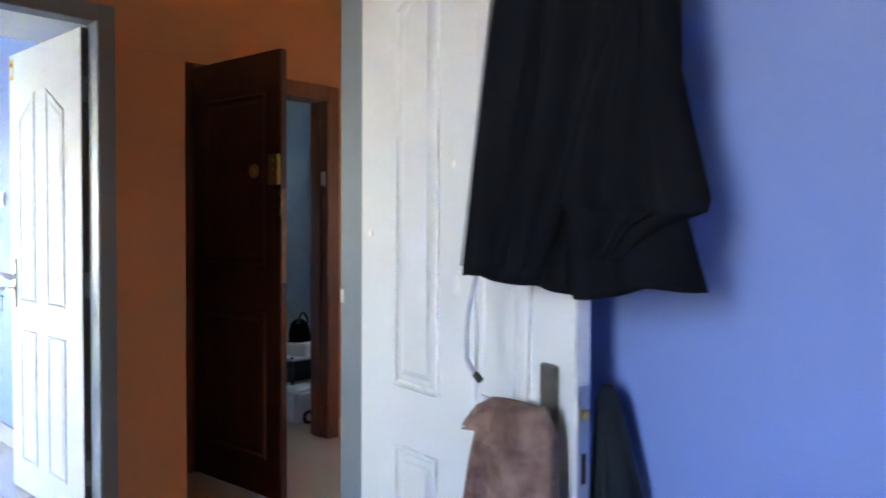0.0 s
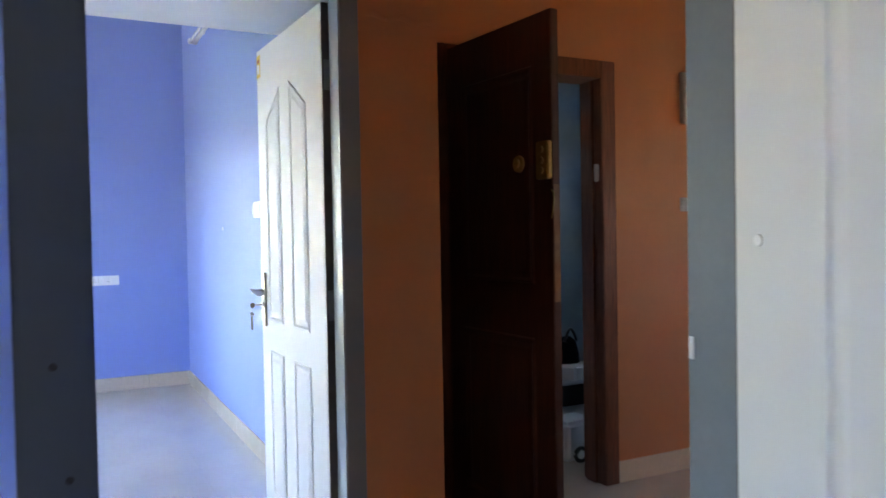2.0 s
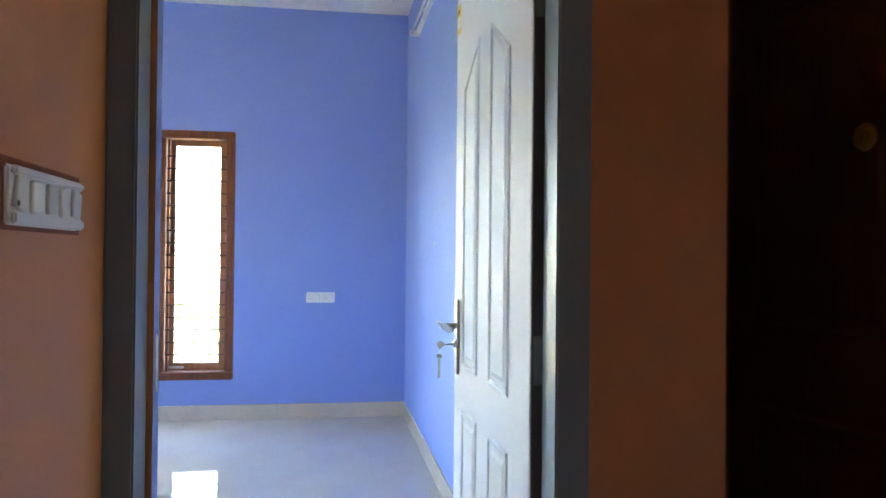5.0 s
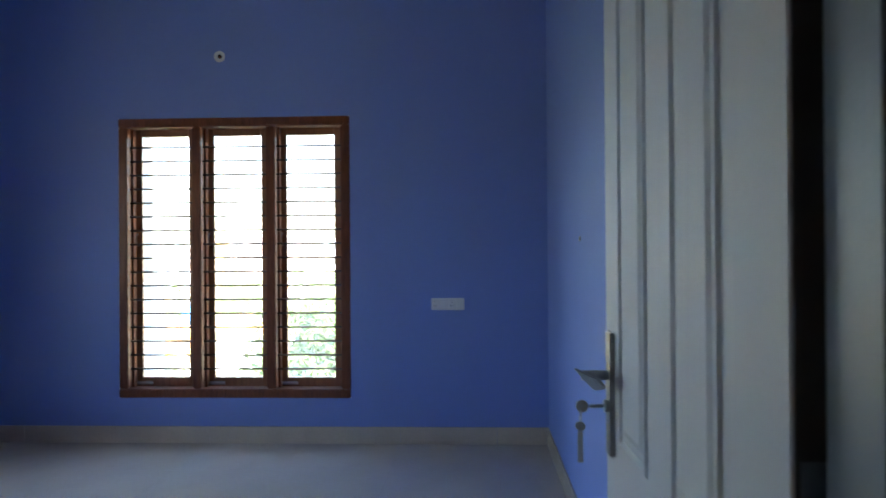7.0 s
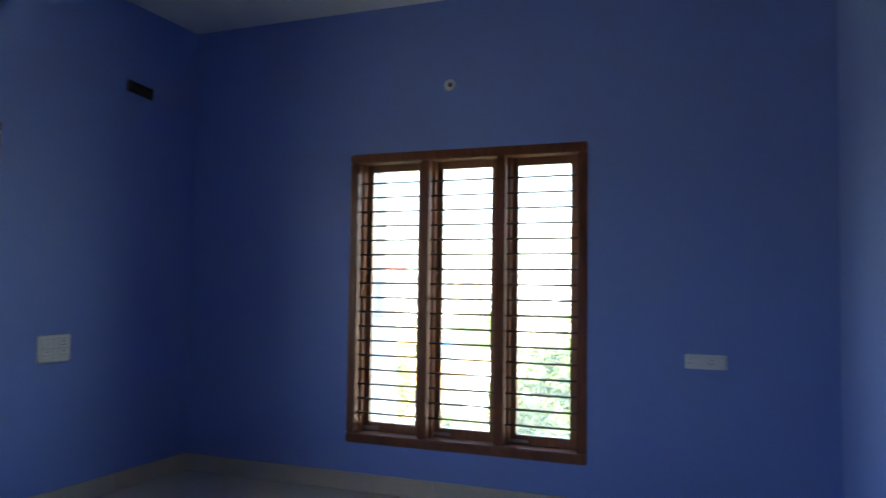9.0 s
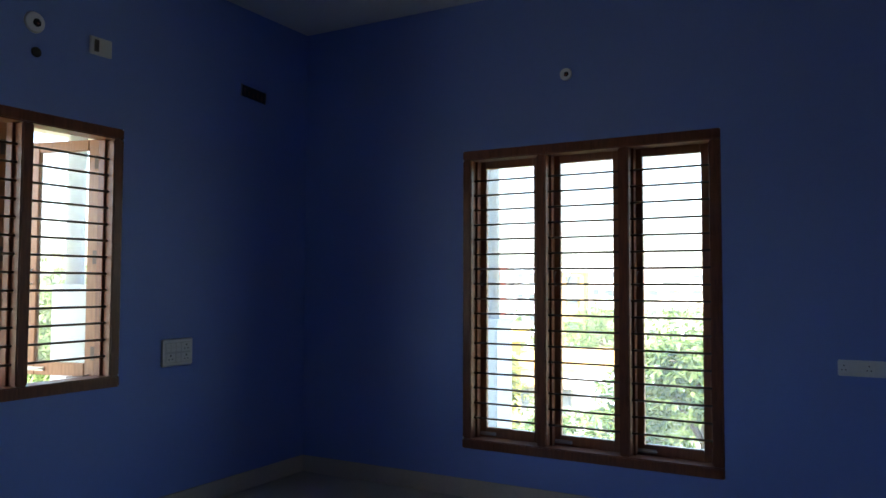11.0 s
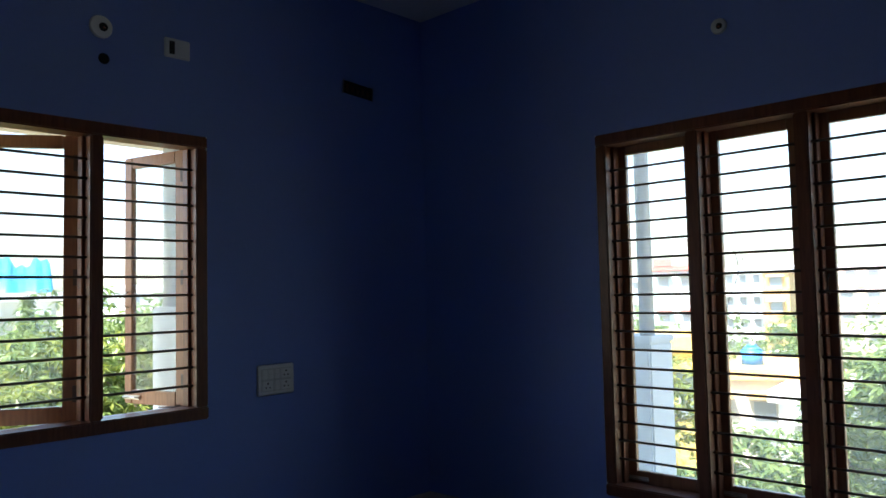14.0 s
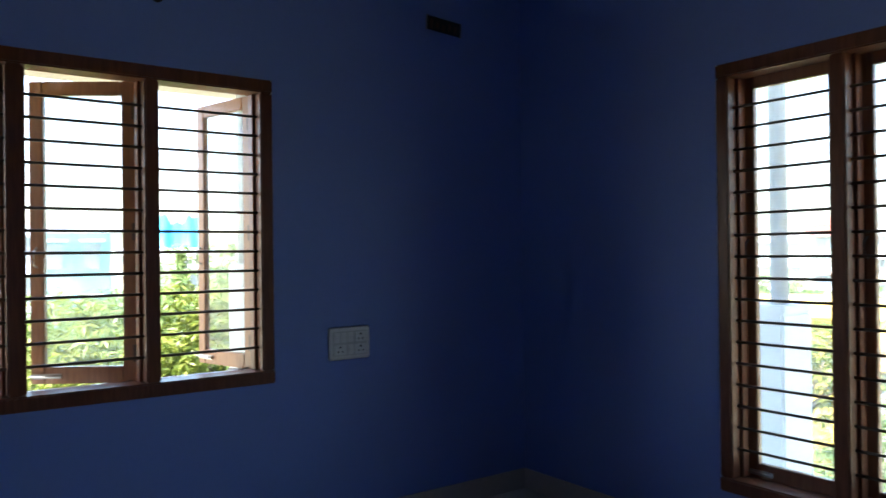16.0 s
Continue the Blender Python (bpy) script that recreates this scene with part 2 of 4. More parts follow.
wall("wall_hall_return", [(HW2, HW, NB, NB + 0.005, 0, CEIL)], {'rest': M_ORANGE}, "orange painted return of the hall wall")
# opening added out of view so that the store room gets daylight
wall("wall_store_north", pierced_y(SN, SN + 0.15, SW - 0.12, HW2 - 0.14, [(-6.70, -6.20, 1.45, 1.95)]), {'rest': M_STORE}, "pale grey-blue plaster wall closing the store room, with an added light opening")
# unseen wall; its opening is added to let daylight into the hall
wall("wall_hall_north", pierced_y(HN, HN + 0.15, HW2 - 0.14, HE, [(-3.59, -3.13, 1.28, 2.02)]), {'rest': M_ORANGE}, "unseen plaster wall closing the hall, with an added light opening")
wall("wall_store_west", [(SW - 0.12, SW, NB, SN, 0, CEIL)], {'rest': M_STORE}, "pale grey-blue plaster wall of the store room")
wall("wall_first_west", pierced_x(HE, AW, AS - 0.15, HN + 0.15, [(0.879, 1.757, 0, 2.09)]), {'+x': M_BLUE, '-x': M_ORANGE, 'rest': M_BLUE}, "partition wall, blue to the bedroom and orange to the hall")
wall("wall_first_north", [(AW, AE, AN, AN + 0.12, 0, CEIL)], {'rest': M_BLUE}, "blue painted plaster wall behind the open door")
wall("wall_first_south", pierced_y(AS - 0.15, AS, AW, AE, [(-1.25, -0.75, 1.12, 2.20)]), {'rest': M_BLUE}, "blue painted plaster wall of the first room")
wall("wall_first_east", [(AE, AE + 0.15, AS - 0.15, AN + 0.12, 0, CEIL)], {'rest': M_BLUE}, "blue painted plaster wall of the first room")


def slab(name, x0, x1, y0, y1, z0, z1, material, label, category):
    bm = bmesh.new()
    box(bm, x0, x1, y0, y1, z0, z1)
    return tagged(part(name, bm, material), label, category, kind="structure")


slab("ceiling", BW - 0.23, BE, BS - 0.23, NB, CEIL, CEIL + 0.14, M_WHITE, "white painted ceiling of the blue room", "ceiling")
slab("ceiling_hall", SW - 0.12, HE, HS - 0.12, HN + 0.15, CEIL + 0.002, CEIL + 0.142, M_WHITE, "white painted ceiling of the hall", "ceiling")
slab("ceiling_first", HE, AE + 0.15, AS - 0.15, HN + 0.15, CEIL + 0.004, CEIL + 0.144, M_WHITE, "white painted ceiling of the first room", "ceiling")
slab("loft_slab", BE - 0.81, BE, BS, BN, 2.118, 2.20, M_LOFT, "white painted concrete loft slab over the door", "loft")
slab("floor_base", BW - 0.23, AE + 0.15, BS - 0.23, HN + 0.15, -0.15, -0.012, M_GROUT, "concrete floor slab under the tiles", "floor")


# ---- floor tiles and skirting ----
tile_meshes = {}


def tile_mesh(w, d):
    key = (round(w, 3), round(d, 3))
    if key not in tile_meshes:
        bm = bmesh.new()
        box(bm, 0.0001, w - 0.0001, 0.0001, d - 0.0001, -0.010, 0.0)
        me = bpy.data.meshes.new("tile")
        bm.to_mesh(me)
        bm.free()
        me.materials.append(M_TILE)
        tile_meshes[key] = me
    return tile_meshes[key]


def tiled(name, x0, x1, y0, y1, label, size=0.6, level=0.0):
    base = slab(name, x0, x1, y0, y1, -0.0119, level - 0.0112, M_GROUT, label, "floor")
    rng = random.Random(name)
    x = x0
    while x < x1 - 0.01:
        w = min(size, x1 - x)
        y = y0
        while y < y1 - 0.01:
            d = min(size, y1 - y)
            t = new("tile", tile_mesh(w, d))
            t.matrix_world = pose(x, y, level + rng.uniform(-0.0002, 0.0002), rng.uniform(-0.05, 0.05), rng.uniform(-0.05, 0.05), 0)
            t.parent = base
            y += size
        x += size


def skirting(name, a, b, side, label, length=0.6, high=0.106, thick=0.011, level=0.0):
    """Skirting tiles from a to b along a wall; side is the way into the room."""
    a, b, n = Vector((*a, 0)), Vector((*b, 0)), Vector((*side, 0))
    d = (b - a).normalized()
    base = None
    at, total = 0.0, (b - a).length
    pieces = []
    while at < total - 0.01:
        e = min(at + length, total)
        p, q = a + d * (at + 0.0006), a + d * (e - 0.0006) + n * thick
        bm = bmesh.new()
        box(bm, p.x, q.x, p.y, q.y, level + 0.0005, level + high)
        soften(bm, 0.0012, 1)
        pieces.append(bm)
        at = e
    base = tagged(part(name, pieces[0], M_SKIRT), label, "skirting", kind="structure")
    for bm in pieces[1:]:
        part("skirting_tile", bm, M_SKIRT, base)
    return base


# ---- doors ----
M_DARKFRAME = mat("dark_grey_jamb", (0.040, 0.046, 0.056), 0.5, mottled=0.4, mscale=6, grain=0.2, scale=80, second=(0.028, 0.032, 0.040))
M_EDGE = mat("bare_grey_brown_edge", (0.13, 0.11, 0.095), 0.7, mottled=0.5, mscale=12, second=(0.08, 0.06, 0.05))


def door_frame(name, x0, x1, y0, y1, top, member, material, label, stop=0.0, south=None):
    """A frame in a wall across x: two jambs and a head, with a stop bead on the inner faces."""
    root = empty(name, pose(0, 0, 0), label, "door frame", kind="structure")
    south = south or member
    for nm, b in (("jamb", (x0, x1, y0, y0 + south, 0.001, top)), ("jamb", (x0, x1, y1 - member, y1, 0.001, top)), ("head", (x0, x1, y0 + south + 0.0005, y1 - member - 0.0005, top - member, top))):
        bm = bmesh.new()
        box(bm, *b)
        soften(bm, 0.004)
        part(nm, bm, material, root)
    if stop:
        xm = (x0 + x1) / 2
        for b in ((xm - 0.03, xm + 0.012, y0 + member, y0 + member + stop, 0.002, top - member), (xm - 0.03, xm + 0.012, y1 - member - stop, y1 - member, 0.002, top - member)):
            bm = bmesh.new()
            box(bm, *b)
            soften(bm, 0.002, 1)
            part("stop_bead", bm, material, root)
    return root


def lever_handle(parent, s, u, z, front, key=False):
    """A long-plate lever handle on a leaf; front is the leaf's face, s the way of its width."""
    out = -1
    bm = bmesh.new()
    box(bm, s * (u - 0.021), s * (u + 0.021), front + out * 0.0085, front, z - 0.135, z + 0.09)
    soften(bm, 0.004)
    plate = part("handle_plate", bm, M_ANTIQUE, parent, "dull grey metal handle plate")
    bm = bmesh.new()
    rod(bm, (s * u, front - 0.0085, z + 0.010), (s * u, front - 0.055, z + 0.010), 0.009, 12)
    run = [(0.014, 0.046, 0.010, 0.006), (0.002, 0.052, 0.010, 0.008), (-0.014, 0.055, 0.010, 0.013), (-0.034, 0.056, 0.010, 0.017), (-0.060, 0.055, 0.011, 0.017), (-0.086, 0.052, 0.013, 0.014), (-0.108, 0.048, 0.015, 0.010), (-0.120, 0.044, 0.017, 0.006)]
    # a blade that leans outwards at its top edge
    secs = [[bm.verts.new((s * (u + du), front - dy + k * 0.0032 - j * hh * 0.9, z + dz + j * hh)) for k, j in ((-1, -1), (1, -1), (1, 1), (-1, 1))] for du, dy, dz, hh in run]
    for p, q in zip(secs, secs[1:]):
        for k in range(4):
            bm.faces.new((p[k], p[(k + 1) % 4], q[(k + 1) % 4], q[k]))
    bm.faces.new(secs[0][::-1])
    bm.faces.new(secs[-1])
    part("lever", bm, M_STEEL, plate, "steel lever handle")
    bm = bmesh.new()
    rod(bm, (s * u, front - 0.0085, z - 0.045), (s * u, front - 0.016, z - 0.045), 0.011, 12)
    part("lock_cylinder", bm, M_STEEL, plate)
    if key:
        bm = bmesh.new()
        rod(bm, (s * u, front - 0.016, z - 0.045), (s * u, front - 0.042, z - 0.045), 0.0035, 8)
        rod(bm, (s * u - 0.002, front - 0.055, z - 0.045), (s * u + 0.002, front - 0.055, z - 0.045), 0.0110, 14)
        part("key", bm, M_STEEL, plate, "steel key in the lock")
        bm = bmesh.new()
        tube(bm, [(s * u + 0.010 * math.cos(k * 0.7), front - 0.058, z - 0.062 + 0.010 * math.sin(k * 0.7)) for k in range(10)], 0.0011, 6)
        rod(bm, (s * u - 0.001, front - 0.058, z - 0.082), (s * u + 0.001, front - 0.058, z - 0.080), 0.009, 12)
        box(bm, s * u - 0.001, s * u + 0.001, front - 0.063, front - 0.054, z - 0.145, z - 0.090)
        part("spare_key", bm, M_STEEL, plate, "spare key hanging on its ring")
    return plate


def ring_loop(bm, pts, y, inset, height, out):
    """A bevelled bead round a convex outline that lies in the plane y."""
    n = len(pts)
    c = Vector((sum(p[0] for p in pts) / n, sum(p[1] for p in pts) / n))

    def shrunk(d):
        res = []
        for i in range(n):
            p0, p1, p2 = (Vector(pts[(i + k) % n]) for k in (-1, 0, 1))
            e1, e2 = (p1 - p0).normalized(), (p2 - p1).normalized()
            n1, n2 = Vector((-e1.y, e1.x)), Vector((-e2.y, e2.x))
            if n1.dot(c - p1) < 0:
                n1, n2 = -n1, -n2
            b = (n1 + n2).normalized()
            res.append(p1 + b * (d / max(0.3, b.dot(n1))))
        return res
    levels = [(0.0, 0.0), (inset * 0.25, height), (inset * 0.6, height), (inset, 0.0003)]
    rings = [[bm.verts.new((p.x, y + out * h, p.y)) for p in shrunk(d)] for d, h in levels]
    for a, b in zip(rings, rings[1:]):
        for i in range(n):
            j = (i + 1) % n
            bm.faces.new((a[i], a[j], b[j], b[i]))
    field = [bm.verts.new((p.x, y + out * 0.0004, p.y)) for p in shrunk(inset + 0.012)]
    lift = [bm.verts.new((p.x, y + out * 0.0035, p.y)) for p in shrunk(inset + 0.024)]
    for i in range(n):
        j = (i + 1) % n
        bm.faces.new((field[i], field[j], lift[j], lift[i]))
    bm.faces.new(lift)


def moulded_door(name, m, s, width, label, key, grip=1.01, foot=0.012):
    """A white moulded leaf; its hinge is at the origin, its width runs along s * x, its front faces -y."""
    root = empty(name, m, label, "door", kind="structure")
    top, thick = 2.018, 0.036
    bm = bmesh.new()
    box(bm, 0, s * width, 0, thick, foot, top)
    soften(bm, 0.0025)
    part("leaf", bm, M_DOOR, root)
    bm = bmesh.new()
    box(bm, -s * 0.0025, s * 0.0004, 0.002, thick - 0.002, foot + 0.002, top - 0.002)
    part("hinge_edge", bm, M_EDGE, root, "bare grey-brown door edge")
    k = width / 0.755
    cols = ((0.160 * k, 0.340 * k, 0), (0.462 * k, 0.640 * k, 1))
    for front, out in ((0.0, -1), (thick, 1)):
        for a, b, flip in cols:
            outer, inner = 1.715, 1.825
            za, zb = (outer, inner) if not flip else (inner, outer)
            up = [(s * a, 0.912), (s * b, 0.912), (s * b, zb), (s * a, za)]
            low = [(s * a, 0.20), (s * b, 0.20), (s * b, 0.790), (s * a, 0.790)]
            for pts in (up, low):
                bm = bmesh.new()
                ring_loop(bm, pts, front, 0.016, 0.0045, out)
                part("moulded_panel", bm, M_DOOR, root)
    lever_handle(root, s, width - 0.055, grip, 0.0, key)
    bm = bmesh.new()
    box(bm, s * (width - 0.055 - 0.021), s * (width - 0.055 + 0.021), thick, thick + 0.0085, 0.875, 1.10)
    soften(bm, 0.003)
    part("back_plate", bm, M_ANTIQUE, root, "dull grey metal handle plate")
    bm = bmesh.new()
    box(bm, s * (width + 0.0004), s * (width + 0.0022), 0.005, 0.031, grip - 0.19, grip + 0.06)
    soften(bm, 0.0005, 1)
    face = part("lock_faceplate", bm, M_STEEL, root, "steel lock faceplate in the door edge")
    bm = bmesh.new()
    box(bm, s * (width + 0.0023), s * (width + 0.010), 0.011, 0.025, grip + 0.005, grip + 0.022)
    soften(bm, 0.002, 1)
    part("latch_bolt", bm, M_BRASS, face, "brass latch bolt")
    bm = bmesh.new()
    box(bm, s * (width + 0.0023), s * (width + 0.0026), 0.012, 0.024, grip - 0.10, grip - 0.05)
    part("dead_bolt_slot", bm, M_HOLE, face)
    for z in (0.28, 1.02, 1.78):
        bm = bmesh.new()
        rod(bm, (-s * 0.002, thick + 0.005, z - 0.05), (-s * 0.002, thick + 0.005, z + 0.05), 0.0065, 10)
        box(bm, -s * 0.0032, s * 0.0005, 0.006, thick, z - 0.05, z + 0.05)
        part("hinge", bm, M_ANTIQUE, root, "dark metal butt hinge")
    return root


frame_b = door_frame("door_frame_1", -4.622, HW + 0.004, 0.9012, 1.7915, 2.09, 0.0680, M_FRAME, "grey painted door frame with a paint-chipped jamb", 0.0, 0.0535)
door_b = moulded_door("door_1", pose(-4.637, 1.703, 0, 0, 0, 1.9), -1, 0.768, "white moulded panel door standing open with keys in it", True, 1.016, FLOOR_B + 0.008)
bm = bmesh.new()
box(bm, -0.765, -0.717, -0.0012, -0.0002, 1.905, 1.995)
part("sticker_backing", bm, mat("yellow_sticker_paper", (0.80, 0.56, 0.07), 0.6, mottled=0.3, mscale=60), door_b, "yellow and white maker's sticker")
M_REDINK = mat("red_print", (0.45, 0.07, 0.05), 0.6)
for z0, z1, mm in ((1.920, 1.958, M_PLASTIC), (1.966, 1.978, M_REDINK)):
    bm = bmesh.new()
    box(bm, -0.757, -0.725, -0.0017, -0.0013, z0, z1)
    part("sticker_print", bm, mm, door_b)
frame_a = door_frame("door_frame_2", HE - 0.004, AW + 0.004, 0.8795, 1.7565, 2.09, 0.0405, M_FRAME, "grey painted door frame of the first room", 0.0, 0.0600)
door_a = moulded_door("door_2", pose(-2.943, 1.690, 0, 0, 0, -9.4), 1, 0.672, "white moulded panel door, open, with clothes hung on it", False, 0.94)
for u, z in ((0.352, 1.375), (0.044, 1.24)):
    bm = bmesh.new()
    rod(bm, (u, -0.0004, z), (u, -0.0030, z), 0.008, 12, 0.007)
    part("screw_cap", bm, M_LOFT, door_a)
# the south jamb alone takes the darker grey
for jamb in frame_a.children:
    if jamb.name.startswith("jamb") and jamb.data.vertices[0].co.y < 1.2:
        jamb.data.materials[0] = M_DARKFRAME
        jamb["label"] = "dark grey jamb"
for y, z in ((0.908, 1.152), (0.918, 1.057), (0.900, 0.72), (0.912, 1.60)):
    bm = bmesh.new()
    rod(bm, (AW + 0.0041, y, z), (AW + 0.0048, y, z), 0.0035, 8)
    part("nail_hole", bm, M_HOLE, frame_a)
bm = bmesh.new()
box(bm, AW + 0.0041, AW + 0.0055, 0.926, 0.936, 0.86, 1.03)
part("strike_plate", bm, M_STEEL, frame_a, "steel strike plate")
# keep on the jamb, coloured white to stand in for its metal glint
bm = bmesh.new()
box(bm, -3.048, -3.038, 1.7128, 1.7158, 1.070, 1.102)
soften(bm, 0.0008, 1)
part("latch_keep", bm, M_PLASTIC, frame_a, "small keep, its glint given as white")
# putty showing where the paint is chipped off the jamb
bm = bmesh.new()
chip = [(0.000, 0.967), (0.011, 0.971), (0.009, 0.991), (0.013, 1.008), (0.008, 1.028), (0.010, 1.049), (0.012, 1.069), (0.002, 1.079), (-0.004, 1.066), (-0.002, 1.042), (-0.006, 1.022), (-0.001, 0.994)]
front_ring = [bm.verts.new((-4.640 - 0.9 * u, 0.9684, z)) for u, z in chip]
back_ring = [bm.verts.new((-4.640 - 0.9 * u, 0.9655, z)) for u, z in chip]
bm.faces.new(front_ring)
for i in range(len(chip)):
    bm.faces.new((front_ring[i], back_ring[i], back_ring[(i + 1) % len(chip)], front_ring[(i + 1) % len(chip)]))
part("paint_chip", bm, M_CHIP, frame_b, "bare putty where paint is chipped off")

# grey frame of the closed door in the hall's south wall
frame_d = empty("door_frame_4", pose(0, 0, 0), "grey painted door frame round a closed grey door", "door frame", kind="structure")
for nm, b, proud in (("jamb", (-3.774, -3.677, 0.001, 2.09), -0.006), ("jamb", (-3.115, -3.054, 0.001, 2.09), -0.006), ("head", (-3.6765, -3.1155, 2.035, 2.09), -0.006), ("stop_bead", (-3.738, -3.704, 0.002, 2.088), 0.001)):
    bm = bmesh.new()
    box(bm, b[0], b[1], HS - (0.115 if nm != "stop_bead" else 0.0055), HS + proud, b[2], b[3])
    soften(bm, 0.003)
    part(nm, bm, M_FRAME, frame_d)
door_d = empty("door_4", pose(0, 0, 0), "closed grey door in the orange hall wall", "door", kind="structure")
bm = bmesh.new()
box(bm, -3.676, -3.116, HS - 0.085, HS - 0.050, 0.008, 2.033)
soften(bm, 0.002)
part("leaf", bm, M_FRAME, door_d)
# a ridge left in the orange plaster
bm = bmesh.new()
ridge = [bm.verts.new((HW + 0.0005, 1.815 + 0.245 * k / 14, 1.952 + 0.006 * math.sin(k * 1.1) - 0.0006 * k)) for k in range(15)]
crest = [bm.verts.new((HW + 0.0045, v.co.y, v.co.z + 0.005 + 0.002 * math.sin(k * 2.3))) for k, v in enumerate(ridge)]
upper = [bm.verts.new((HW + 0.0005, v.co.y, v.co.z + 0.022 + 0.004 * math.sin(k * 0.9))) for k, v in enumerate(ridge)]
for lo_row, hi_row in ((ridge, crest), (crest, upper)):
    for k in range(14):
        bm.faces.new((lo_row[k], lo_row[k + 1], hi_row[k + 1], hi_row[k])).smooth = True
tagged(part("plaster_ridge", bm, M_ORANGE), "rough ridge in the orange wall plaster", "plaster ridge", kind="structure")

# brown doorway of the store room
frame_c = door_frame("door_frame_3", HW2 - 0.155, HW2 + 0.018, 2.366, 3.359, 2.07, 0.085, M_WOOD, "red-brown polished wooden door frame", 0.0, 0.064)
door_c = empty("door_3", pose(HW2 + 0.019, 2.434, 0, 0, 0, 4.6), "dark polished wooden door standing wide open", "door", kind="structure")
bm = bmesh.new()
box(bm, 0, 0.688, -0.002, 0.034, 0.010, 2.043)
soften(bm, 0.003)
part("leaf", bm, M_DARKWOOD, door_c)
for z0, z1 in ((0.18, 0.86), (1.06, 1.86)):
    bm = bmesh.new()
    ring_loop(bm, [(0.11, z0), (0.580, z0), (0.580, z1), (0.11, z1)], -0.002, 0.022, 0.006, -1)
    part("raised_panel", bm, M_DARKWOOD, door_c)
bm = bmesh.new()
box(bm, 0.623, 0.691, -0.026, -0.002, 1.440, 1.575)
soften(bm, 0.004)
lock_c = part("night_latch", bm, M_BRASS, door_c, "worn brass night latch")
for z in (1.47, 1.507, 1.545):
    bm = bmesh.new()
    rod(bm, (0.658, -0.026, z), (0.658, -0.034, z), 0.012, 12)
    part("latch_stud", bm, M_BRASS, lock_c)
bm = bmesh.new()
rod(bm, (0.503, -0.002, 1.507), (0.503, -0.014, 1.507), 0.033, 20, 0.030)
rod(bm, (0.503, -0.014, 1.507), (0.503, -0.024, 1.507), 0.016, 16)
part("door_knob", bm, M_BRASS, door_c, "round brass lock rose")
bm = bmesh.new()
tube(bm, [(0.688, -0.006, 1.40), (0.703, -0.010, 1.39), (0.708, -0.012, 1.36), (0.697, -0.010, 1.32), (0.688, -0.008, 1.30)], 0.003, 6)
part("pull_loop", bm, M_BRASS, door_c)
bm = bmesh.new()
box(bm, 0.688, 0.6892, 0.002, 0.030, 1.0, 1.42)
part("worn_edge", bm, mat("scuffed_bare_wood", (0.34, 0.19, 0.10), 0.7, mottled=0.6, mscale=20, second=(0.14, 0.05, 0.03)), door_c, "scuffed bare wood edge")
# strip added at the hinge gap to keep store room light from leaking through
bm = bmesh.new()
box(bm, HW2 - 0.050, HW2 + 0.0165, 2.4305, 2.462, 0.002, 1.984)
soften(bm, 0.003, 1)
part("stop_bead", bm, M_WOOD, frame_c)
bm = bmesh.new()
box(bm, HW2 - 0.115, HW2 - 0.040, 3.258, 3.2735, 0.002, 1.984)
soften(bm, 0.003, 1)
part("stop_bead", bm, M_WOOD, frame_c)
bm = bmesh.new()
box(bm, HW2 - 0.035, HW2 - 0.005, 3.262, 3.2735, 1.49, 1.575)
soften(bm, 0.003)
part("door_catch", bm, M_PLASTIC, frame_c, "white door catch")


